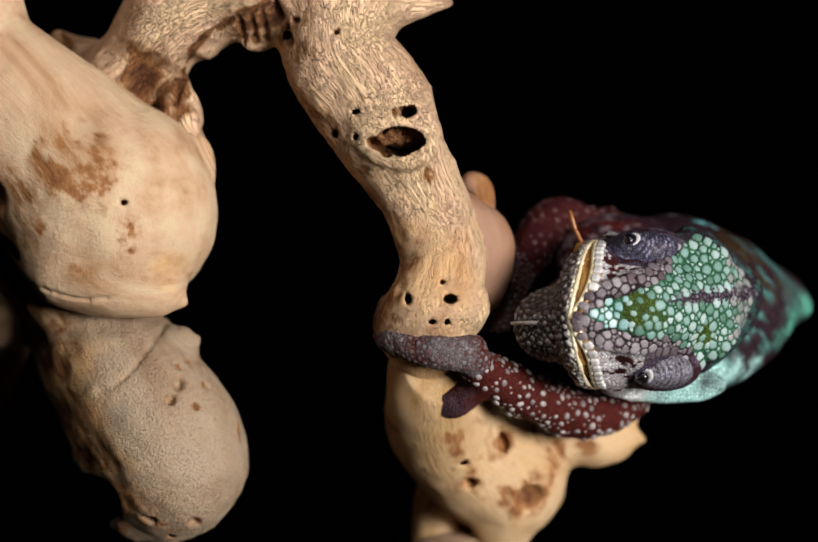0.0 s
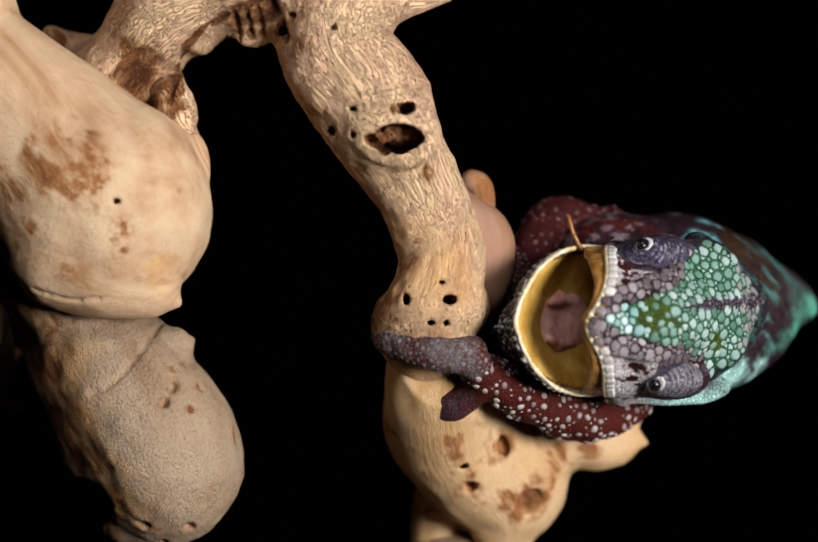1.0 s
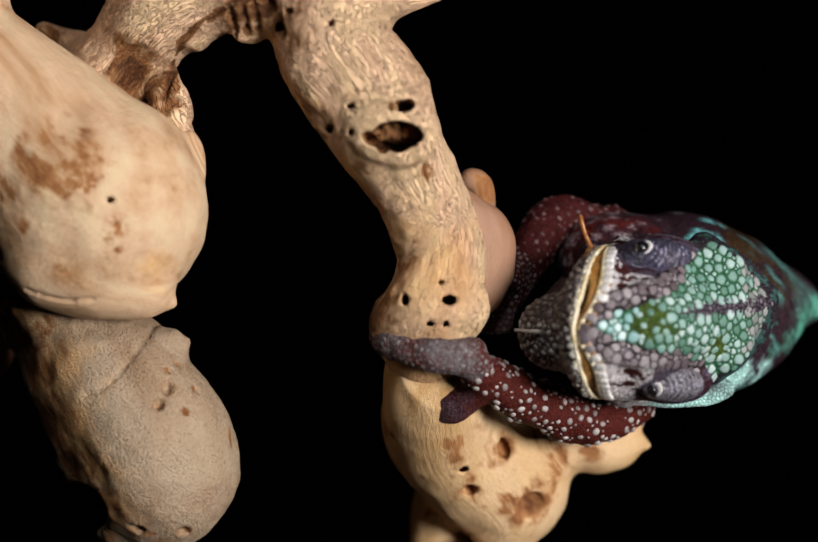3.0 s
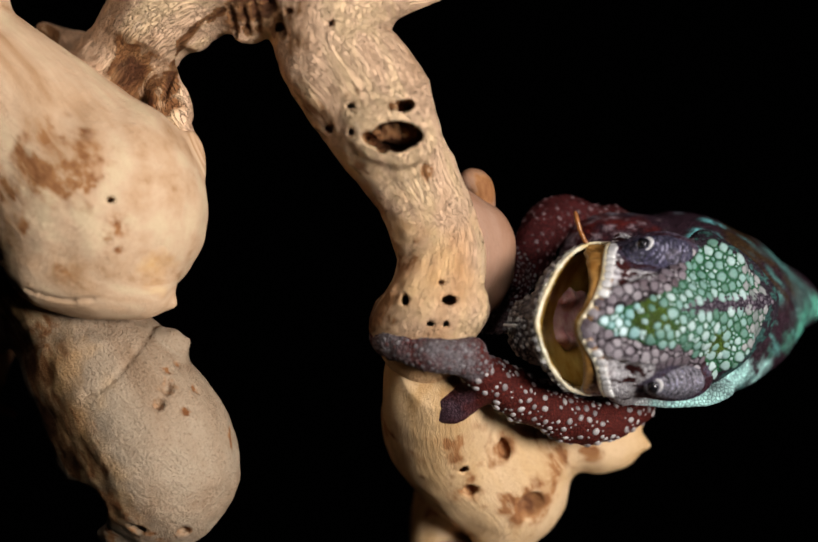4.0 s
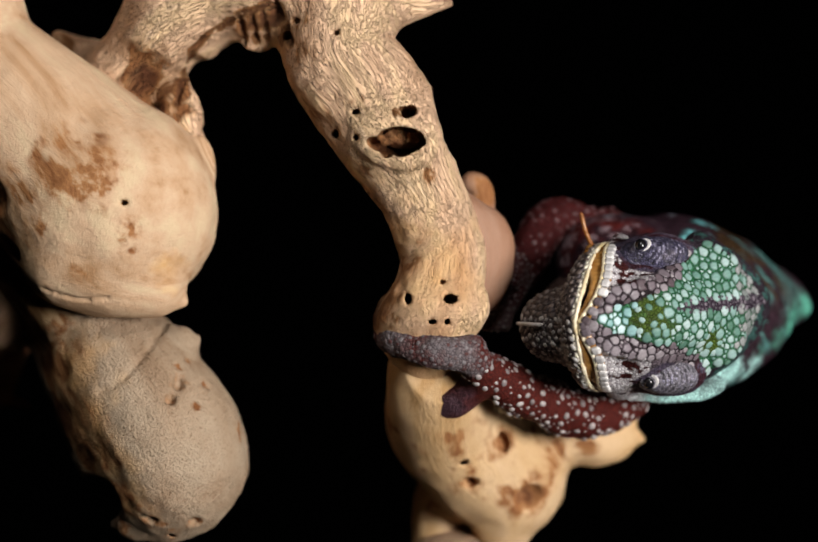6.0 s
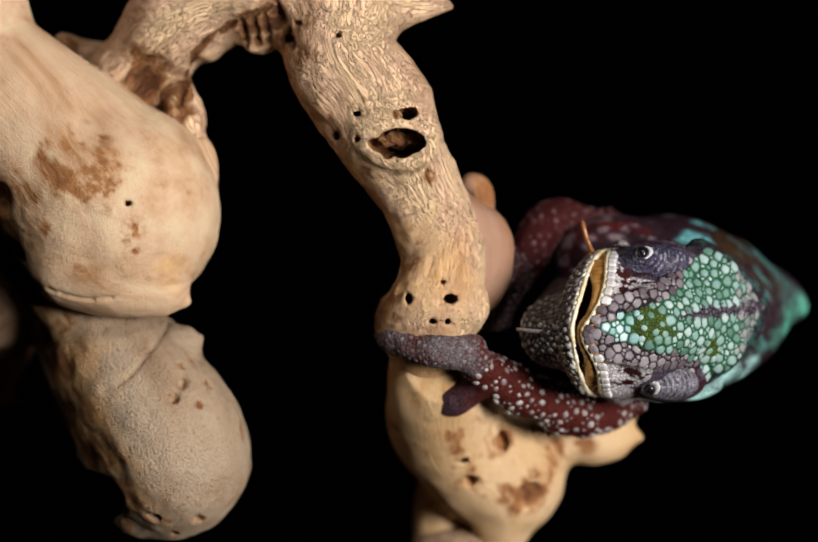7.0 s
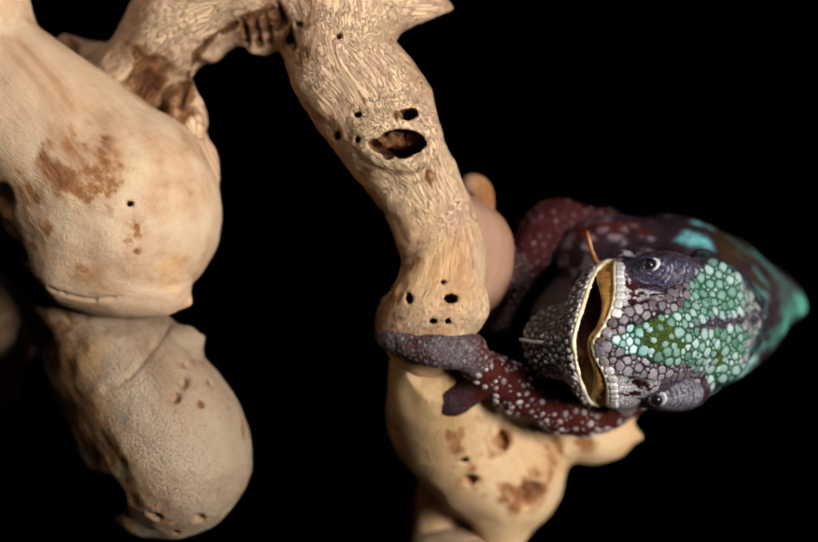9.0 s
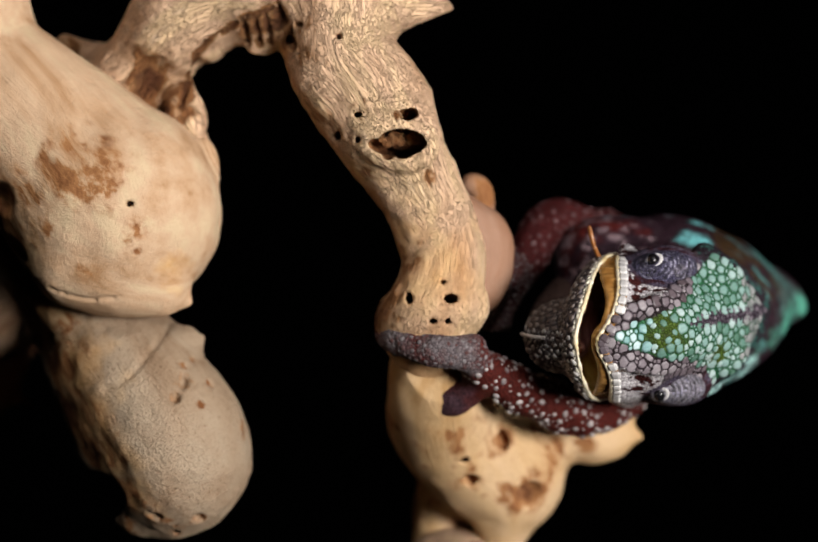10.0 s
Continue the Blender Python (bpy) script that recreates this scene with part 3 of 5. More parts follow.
    s.line([(-79.9, 6.0, 351.8, 13.84), (-74.7, 6.0, 335.4, 12.63), (-66.1, 6.0, 325.7, 14.44), (-56.6, 6.0, 317.0, 16.26), (-50.8, 5.0, 311.6, 17.51), (-49.2, 5.0, 310.1, 17.33)], 3.0)
    s.line([(-42.2, 2.0, 299.9, 3.93), (-38.8, 2.0, 296.5, 1.45), (-36.8, 2.0, 294.9, 0.43)], 2.5)
    s.line([(-56.1, -2.0, 299.9, 5.24), (-48.5, -2.0, 297.8, 4.56), (-42.0, 0.0, 296.5, 3.74)], 4.0)
    s.line([(-34.5, 6.0, 321.5, 0.78), (-33.4, 6.0, 318.9, 0.86), (-33.0, 6.0, 316.3, 0.69)], 2.0)
    s.rough([(12.0, 0.7), (4.0, 0.22), (1.4, 0.08)])
    s.carve((-45.0, -12.0, 310.8), (0.7, 3.5, 0.5), 0.3)
    s.carve((-42.8, -12.0, 306.5), (0.9, 1.6, 2.0), 0.5, (0, 30, 0))
    s.carve((-44.2, -12.0, 303.4), (1.4, 1.2, 0.7), 0.5, (0, -20, 0))
    s.carve((-66.6, -7.0, 311.2), (2.2, 4.0, 3.2), 0.8)
    s.cracks([[(-58.6, 297.1, 0.08), (-54.6, 295.9, 0.17), (-52.0, 295.5, 0.17), (-48.2, 295.7, 0.14)]], 0.4)
    s.carve((-67.5, -4.0, 303.7), (5.0, 3.6, 2.0), 1.0, (0, 20, 0))
    # brown stains on the face; the lower left spots paint the shade beneath
    wooden("limb", s, wood, [(-53.6, -12.0, 316.3, 6.56), (-50.5, -12.0, 314.3, 4.27), (-54.5, -12.0, 313.9, 3.77), (-60.8, -9.0, 312.7, 2.81), (-47.9, -12.0, 313.5, 1.15), (-53.6, -12.0, 310.6, 1.31), (-44.2, -12.0, 303.4, 2.0), (-42.8, -12.0, 306.5, 2.1), (-49.5, -12.0, 311.8, 1.31),
                             (-55.6, -10.0, 320.5, 2.81), (-64.6, -7.0, 311.2, 4.66), (-65.5, -6.0, 307.4, 4.18), (-62.9, -2.0, 305.8, 5.07), (-59.7, -1.0, 300.8, 4.24), (-64.2, -4.0, 308.3, 5.04), (-58.5, -10.0, 307.3, 1.82), (-52.5, -9.0, 299.9, 1.32), (-64.2, -4.0, 304.1, 4.20)],
           base, "thick rounded pale stub with brown stains", SMOOTH_WOOD, 0.9, [(-42.8, -12.0, 306.5, 0.90), (-43.8, -12.0, 303.9, 0.74), (-45.3, -12.0, 302.9, 0.66), (-63.6, 2.0, 305.9, 3.42), (-61.6, 3.0, 301.2, 2.57), (-66.4, -1.0, 309.2, 3.39)],
           tones=[(-62.0, -2.0, 304.1, 6.76), (-37.9, -6.0, 299.9, 4.18)])

    # lower stub
    s = Solid((-86, -12, 250), (-22, 34, 312), 0.44)
    s.line([(-63.3, 20.0, 295.6, 8.01), (-56.1, 17.0, 290.0, 9.55), (-49.3, 12.0, 281.7, 13.16), (-42.7, 9.0, 272.8, 14.15), (-39.3, 9.0, 268.3, 12.0)], 3.0)
    s.line([(-74.0, 17.0, 302.5, 6.49), (-66.5, 13.0, 298.3, 6.44), (-59.8, 11.0, 293.8, 6.59), (-55.1, 11.0, 289.9, 7.48)], 3.0)
    s.line([(-48.7, 12.0, 269.1, 7.04), (-47.9, 12.0, 263.0, 3.96), (-45.8, 11.0, 258.7, 2.98)], 3.0)
    s.line([(-39.6, 9.0, 266.8, 10.47), (-40.5, 9.0, 259.8, 4.54), (-46.7, 10.0, 257.9, 2.80)], 4.0)
    s.line([(-38.6, 8.0, 287.7, 3.48), (-36.4, 8.0, 288.2, 1.57), (-35.1, 8.0, 288.8, 0.52)], 2.0)
    s.line([(-50.4, 8.0, 269.6, 5.39), (-53.8, 6.0, 268.1, 1.73), (-56.2, 5.0, 268.2, 0.43)], 2.0)
    s.line([(-46.7, 10.0, 257.9, 2.27), (-49.2, 10.0, 257.2, 0.87)], 1.5)
    s.keep((-57.2, 3.0, 281.0), (-0.78, -0.56, -0.24), 5.0)
    s.rough([(12.0, 0.6), (4.0, 0.28), (1.7, 0.16)])
    s.carve((-52.5, 8.0, 261.8), (5.0, 24.0, 4.2), 0.8)
    s.carve((-37.5, -2.0, 282.0), (1.1, 2.4, 1.6), 0.4)
    s.carve((-38.7, -2.6, 279.0), (0.9, 0.8, 1.2), 0.9)
    s.carve((-35.1, 1.0, 259.0), (1.0, 2.4, 0.7), 0.4)
    s.carve((-42.2, 1.4, 259.7), (1.2, 0.8, 0.9), 0.9)
    s.carve((-39.3, 6.0, 256.7), (0.8, 2.0, 0.7), 0.4)
    s.cracks([[(-40.1, 292.5, 0.14), (-41.3, 289.5, 0.18), (-42.9, 286.8, 0.2), (-44.8, 284.2, 0.2), (-47.2, 281.9, 0.18), (-50.7, 280.5, 0.12)]], 0.7)
    split = [(x, y, z, 1.5 * r) for x, y, z, r in s.cracks([[(-34.3, 284.7, 0.12), (-34.0, 284.4, 0.3), (-33.7, 284.2, 0.12)], [(-34.8, 278.3, 0.12), (-34.5, 278.0, 0.36), (-34.2, 277.7, 0.12)], [(-33.7, 281.5, 0.12), (-33.4, 281.2, 0.3), (-33.1, 281.0, 0.12)], [(-38.0, 284.5, 0.12), (-37.7, 284.4, 0.21), (-37.4, 284.2, 0.12)], [(-36.7, 285.4, 0.12), (-36.3, 285.2, 0.18), (-36.1, 285.1, 0.12)]], 0.9)]
    # small pits are stained; the rows of spots down the left side paint its shade
    wooden("limb", s, wood, split + [(-38.6, -2.0, 279.5, 1.0), (-46.2, 2.0, 266.3, 1.5), (-43.0, 2.0, 260.2, 1.6), (-38.7, 3.0, 257.6, 1.1), (-37.6, -1.0, 281.9, 1.53), (-38.9, -1.0, 279.2, 1.36), (-42.7, 2.0, 260.2, 2.56), (-35.2, 2.0, 258.9, 1.20), (-27.8, 6.0, 273.8, 1.90), (-56.7, 12.0, 267.2, 2.64),
                             (-46.5, 2.0, 265.7, 1.71), (-47.8, 8.0, 257.7, 2.26), (-39.2, 5.0, 256.6, 1.21), (-59.9, 8.0, 289.5, 5.22), (-57.7, 5.0, 282.7, 5.69), (-55.2, 3.0, 275.9, 5.66), (-50.2, 1.0, 270.1, 4.60), (-46.8, 1.0, 263.3, 3.75), (-65.1, 10.0, 294.7, 6.12), (-34.5, 0.0, 283.3, 0.85), (-33.3, 0.0, 280.8, 0.85), (-53.0, 5.0, 273.2, 1.21)],
           base, "rounded grey-tan stub with fine fibres", FUZZY_WOOD, deep=[(-66.3, 12.0, 294.6, 4.40), (-68.3, 4.0, 303.4, 4.30), (-66.1, 4.0, 297.8, 2.92), (-60.8, 8.0, 285.1, 3.13), (-57.4, 6.0, 275.7, 3.11), (-53.2, 4.0, 269.8, 2.58), (-48.8, 3.0, 264.8, 2.23)], tones=[(-64.5, 2.0, 298.2, 5.98), (-63.0, 8.0, 293.0, 7.83), (-56.1, 3.0, 284.5, 6.86), (-53.2, 1.0, 276.0, 7.67), (-49.6, 0.0, 269.3, 6.80), (-45.5, 1.0, 263.3, 5.11)])

    # lower limb with its side spur
    s = Solid((-10, 2, 236), (42, 56, 292), 0.45)
    s.line([(3.7, 9.0, 288.6, 5.76), (3.8, 7.0, 284.7, 7.29), (4.4, 12.0, 279.5, 8.36), (6.7, 21.0, 273.6, 10.46), (12.9, 27.0, 268.0, 11.74), (17.3, 28.0, 263.9, 10.48), (16.9, 28.0, 258.5, 7.17), (16.4, 28.0, 252.6, 4.41), (16.2, 28.0, 247.5, 3.68)], 2.5)
    s.line([(20.7, 27.0, 271.5, 6.88), (28.9, 26.0, 271.1, 5.12), (34.7, 25.0, 270.3, 4.01), (38.9, 25.0, 270.9, 1.82), (40.9, 25.0, 270.5, 0.55)], 3.0)
    s.line([(33.4, 25.0, 270.7, 4.10), (37.5, 25.0, 275.3, 2.92), (39.2, 25.0, 278.9, 1.64)], 2.0)
    s.line([(9.0, 34.0, 265.3, 6.54), (6.7, 36.0, 256.7, 5.82), (6.2, 34.0, 249.5, 6.17), (8.9, 30.0, 241.7, 8.32)], 3.0)
    s.rough([(10.0, 0.7), (3.5, 0.25)])
    s.carve((9.0, 14.4, 268.0), (1.6, 1.7, 1.0), 0.7)
    s.carve((10.5, 16.2, 264.2), (1.3, 1.5, 1.1), 0.7)
    s.carve((20.3, 19.0, 261.3), (2.8, 1.6, 2.4), 0.8)
    s.carve((15.7, 16.0, 271.0), (1.2, 1.4, 2.0), 0.7, (0, -25, 0))
    s.carve((3.2, 18.0, 268.6), (2.0, 1.0, 2.6), 0.9)
    s.carve((6.7, 14.0, 273.8), (4.0, 1.6, 1.2), 0.9, (0, -20, 0))
    wooden("limb", s, wood, [(20.3, 19.0, 261.3, 4.49), (9.0, 16.0, 267.9, 3.02), (10.5, 17.0, 264.4, 2.85), (15.8, 16.0, 271.4, 3.56), (7.1, 13.0, 273.9, 5.29), (4.0, 9.0, 277.2, 3.49), (0.5, 8.0, 280.3, 2.09), (-4.3, 14.0, 275.1, 3.54), (31.1, 20.0, 268.4, 2.70), (23.0, 20.0, 272.0, 2.70), (3.2, 17.0, 268.5, 2.68),
                             (24.8, 20.0, 267.5, 3.06), (5.4, 15.0, 275.1, 3.55), (5.2, 31.0, 259.1, 2.22), (-3.1, 20.0, 270.2, 2.70), (10.6, 26.0, 259.7, 2.74)],
           base, "honey-coloured limb with shallow pits and a side spur", HONEY_WOOD, deep=[(7.5, 10.0, 274.4, 3.15), (4.4, 9.0, 275.7, 3.14), (20.1, 19.0, 261.2, 2.33), (9.0, 17.0, 267.8, 1.25), (10.6, 18.0, 264.1, 1.16)])

    # limb far behind the stubs
    s = Solid((-92, 34, 262), (-62, 64, 312), 0.7)
    s.line([(-88.6, 48.0, 298.0, 6.78), (-79.8, 48.0, 292.2, 6.01), (-75.5, 48.0, 288.3, 5.43), (-78.9, 48.0, 280.5, 5.81), (-86.6, 48.0, 272.8, 5.81)], 3.0)
    s.line([(-81.8, 48.0, 278.6, 2.52), (-76.0, 48.0, 276.5, 1.74), (-70.6, 48.0, 274.5, 0.87)], 2.0)
    s.rough([(6.0, 0.6), (2.5, 0.25)])
    wooden("limb", s, wood, [(-73.1, 43.0, 288.4, 5.74)], base, "dark brown limb behind the stubs", PINK_WOOD)

    # foot down to the floor
    s = Solid((-75, -35, -2), (60, 95, 262), 1.3)
    s.line([(8.9, 30.0, 244.4, 9.24), (12.6, 30.0, 209.3, 12.02), (8.9, 32.0, 143.8, 13.94), (13.5, 30.0, 70.7, 17.56), (12.4, 26.0, 27.4, 23.78), (12.4, 26.0, 14.6, 27.43)], 6.0)
    s.line([(10.6, 26.0, 45.7, 16.46), (-15.9, 6.0, 37.9, 11.24), (-33.9, -4.0, 35.3, 7.56)], 8.0)
    s.line([(10.6, 26.0, 45.7, 16.46), (21.0, 50.0, 9.7, 13.64), (30.0, 66.0, -14.3, 10.14)], 8.0)
    s.keep((0, 0, 0.4), (0, 0, -1), 0.5)
    s.rough([(18.0, 1.5), (5.0, 0.5)])
    wooden("root_foot", s, wood, [], base)
    # stubs' common stem behind, outside the view
    s = Solid((-128, -20, 340), (-20, 50, 392), 1.0)
    s.line([(-80.8, 6.0, 355.3, 12.11), (-64.1, 14.0, 368.9, 13.27), (-46.4, 14.0, 368.9, 13.27), (-31.8, 10.0, 357.6, 10.50), (-19.3, 5.0, 349.9, 9.49)], 5.0)
    s.rough([(12.0, 1.0), (4.0, 0.4)])
    wooden("stem", s, wood, [], base)
    s = Solid((-120, 5, 250), (-50, 66, 345), 1.0)
    s.line([(-79.1, 22.0, 343.3, 11.76), (-84.5, 34.0, 320.5, 10.28), (-90.0, 46.0, 299.9, 8.68), (-80.8, 30.0, 288.8, 7.40), (-63.0, 18.0, 296.3, 7.16)], 5.0)
    s.rough([(12.0, 1.0), (4.0, 0.4)])
    wooden("stem", s, wood, [], base)
    return wood


driftwood()

# ---- chameleon ----
GRIP = Vector((10.0, 4.0, 287.9))
PIVOT = Vector((41.2, 6.0, 293.9))
HINGE = Vector((32.7, 8.0, 292.8))
LIP_SLOPE, LIP_TURN = 0.30, -16.7
LIP_POINT, LIP_NORMAL = (32.8, 8.0, 292.8), (0.9578, -0.2874, 0.0)

MAROON, MINT = (0.075, 0.011, 0.008), (0.44, 0.76, 0.71)
VIOLET, ASH, CHALK = (0.055, 0.05, 0.09), (0.20, 0.18, 0.22), (0.68, 0.68, 0.67)


def scale_mesh(name, rise, sides, seed, lift=0.0):
    """A low domed scale of radius 1 mm in the xy plane."""
    rnd = random.Random(seed)
    bm = bmesh.new()
    rings = []
    for rad, z in ((1.0, -0.25), (0.92, 0.45 * rise), (0.55, 0.9 * rise)):
        ring = []
        for i in range(sides):
            a = 2 * math.pi * i / sides
            w = rad * (1 + 0.14 * math.sin(2 * a + seed) * rad + 0.06 * rnd.uniform(-1, 1))
            ring.append(bm.verts.new((w * math.cos(a) * MM, w * math.sin(a) * MM, (z + lift) * MM)))
        rings.append(ring)
    top = bm.verts.new((0, 0, (rise + lift) * MM))
    for a, b in zip(rings[:-1], rings[1:]):
        for i in range(sides):
            bm.faces.new((a[i], a[(i + 1) % sides], b[(i + 1) % sides], b[i]))
    for i in range(sides):
        bm.faces.new((rings[-1][i], rings[-1][(i + 1) % sides], top))
    for f in bm.faces:
        f.smooth = True
    me = bpy.data.meshes.new(name)
    bm.to_mesh(me)
    bm.free()
    return me


def dress(name, parent, origin, places, normals, sizes, meshes, turn_seed=3, most=280):
    """Scales as objects of their own on the surface of their part; the smallest, past the limit, are joined into one piece."""
    rnd = random.Random(turn_seed)
    order = np.argsort(-np.asarray(sizes), kind="stable")
    rest = bmesh.new()
    for k, i in enumerate(order):
        q = Vector(normals[i]).to_track_quat("Z", "Y").to_matrix().to_4x4()
        m = Matrix.Translation((Vector(places[i]) - Vector(origin)) * MM) @ q @ pose(0, 0, 0, 0, 0, rnd.uniform(0, 360)) @ Matrix.Scale(float(sizes[i]), 4)
        me = rnd.choice(meshes)
        if k < most:
            ob = new(name, me)
            ob.parent = parent
            ob.matrix_local = m
            continue
        at = [rest.verts.new(m @ p.co) for p in me.vertices]
        for f in me.polygons:
            rest.faces.new([at[j] for j in f.vertices]).smooth = True
    if len(rest.verts):
        me = bpy.data.meshes.new("small_" + name)
        rest.to_mesh(me)
        me.materials.append(ISLAND[meshes[0].materials[0].name])
        ob = new("small_" + name, me)
        ob.parent = parent
        ob["kind"] = "stuff"
    rest.free()


def clip(poly, nx, ny, far):
    """The part of a flat polygon on the near side of a line."""
    out = []
    for (ax, ay), (bx, by) in zip(poly, poly[1:] + poly[:1]):
        da, db = ax * nx + ay * ny - far, bx * nx + by * ny - far
        if da <= 0:
            out.append((ax, ay))
        if da * db < 0:
            k = da / (da - db)
            out.append((ax + (bx - ax) * k, ay + (by - ay) * k))
    return out


def tiled(name, parent, origin, pos, nrm, rad, kinds, most=280):
    """Scales that meet their neighbours in thin grooves. kinds: for each one its material, groove width and rise."""
    order = np.argsort(-rad, kind="stable")
    count, rest = {}, {}
    for i in order:
        material, groove, rise = kinds[i]
        q = Vector(nrm[i]).to_track_quat("Z", "Y").to_matrix()
        ex, ey = np.array(q.col[0]), np.array(q.col[1])
        r = float(rad[i])
        poly = [(1.32 * r * math.cos(a), 1.32 * r * math.sin(a)) for a in [2 * math.pi * k / 11 + i for k in range(11)]]
        d = pos - pos[i]
        for j in np.flatnonzero((np.linalg.norm(d, axis=1) < 4.0) & (nrm @ nrm[i] > 0.3)):
            if j == i:
                continue
            dx, dy = float(d[j] @ ex), float(d[j] @ ey)
            D = max(math.hypot(dx, dy), 0.05)
            far = (D * D + r * r - float(rad[j]) ** 2) / (2 * D) - groove / 2
            poly = clip(poly, dx / D, dy / D, max(far, 0.08))
        if len(poly) < 3:
            continue
        cx, cy = sum(p[0] for p in poly) / len(poly), sum(p[1] for p in poly) / len(poly)
        m = Matrix.Translation((Vector(pos[i]) - Vector(origin)) * MM) @ q.to_4x4()
        n = len(poly)
        co = []
        for k, z in ((1.0, -0.3), (0.93, 0.45 * rise), (0.58, rise)):
            co += [Vector(((cx + (x - cx) * k) * MM, (cy + (y - cy) * k) * MM, z * MM)) for x, y in poly]
        co.append(Vector((cx * MM, cy * MM, 1.1 * rise * MM)))
        faces = [(a * n + k, a * n + (k + 1) % n, (a + 1) * n + (k + 1) % n, (a + 1) * n + k) for a in (0, 1) for k in range(n)]
        faces += [(2 * n + k, 2 * n + (k + 1) % n, 3 * n) for k in range(n)]
        count[material.name] = count.get(material.name, 0) + 1
        if count[material.name] <= most:
            me = bpy.data.meshes.new(name)
            me.from_pydata(co, [], faces)
            me.attributes.new("edge", "FLOAT", "POINT").data.foreach_set("value", [1.0] * n + [0.8] * n + [0.2] * n + [0.0])
            me.materials.append(material)
            me.polygons.foreach_set("use_smooth", np.ones(len(me.polygons), bool))
            ob = new(name, me)
            ob.parent = parent
            ob.matrix_local = m
        else:
            vs, fs, es = rest.setdefault(material.name, ([], [], []))
            k = len(vs)
            es += [1.0] * n + [0.8] * n + [0.2] * n + [0.0]
            vs += [m @ p for p in co]
            fs += [tuple(k + j for j in f) for f in faces]
    for key, (vs, fs, es) in rest.items():
        me = bpy.data.meshes.new("small_" + name)
        me.from_pydata(vs, [], fs)
        me.attributes.new("edge", "FLOAT", "POINT").data.foreach_set("value", es)
        me.materials.append(ISLAND[key])
        me.polygons.foreach_set("use_smooth", np.ones(len(me.polygons), bool))
        ob = new("small_" + name, me)
        ob.parent = parent
        ob["kind"] = "stuff"


def pack(verts, allowed, least, most, seed, tries=4000, squeeze=1.0):
    """Circles packed on the surface: indices of vertices and their radii."""
    rnd = np.random.RandomState(seed)
    order = rnd.permutation(np.flatnonzero(allowed))[:tries]
    pos, rad, picked = np.zeros((0, 3)), np.zeros(0), []
    for want in (most, 0.5 * (least + most), least):
        for i in order:
            r = want * rnd.uniform(0.85, 1.15)
            if len(rad):
                r = min(r, np.min(np.linalg.norm(pos - verts[i], axis=1) - rad) * squeeze)
            if r < 0.85 * want:
                continue
            pos, rad = np.vstack([pos, verts[i]]), np.append(rad, r)
            picked.append(i)
    return np.array(picked, int), rad


def in_outline(verts, outline):
    """Which vertices lie inside an outline given as (x, y, z) corners, seen along y."""
    p = np.array(outline)[:, [0, 2]]
    x, z = verts[:, 0], verts[:, 2]
    inside = np.zeros(len(verts), bool)
    for (ax, az), (bx, bz) in zip(p, np.roll(p, -1, axis=0)):
        cross = ((az > z) != (bz > z)) & (x < (bx - ax) * (z - az) / (bz - az + 1e-9) + ax)
        inside ^= cross
    return inside


def with_material(me, material):
    me.materials.append(material)
    return me


def lip_bulge(z, share=1.0, tip=1.15):
    """How far the upper lip draws back beside the tip of the snout; the lower one follows by a share."""
    d = z - HINGE.z
    bow = np.where(d > 0, 1.6, 1.2) * np.sin(math.pi * np.minimum(np.abs(d) / 12.0, 1.0) ** 1.2)
    return share * bow - tip * np.exp(-((d + 1.2) / 3.0) ** 2)


def lip_point(a, tall=12.0, deep=18.4):
    y, z = 3 - deep * math.cos(a), HINGE.z + 0.1 + tall * math.sin(a)
    return Vector((LIP_POINT[0] + (y - LIP_POINT[1]) * LIP_SLOPE + float(lip_bulge(z)), y, z))


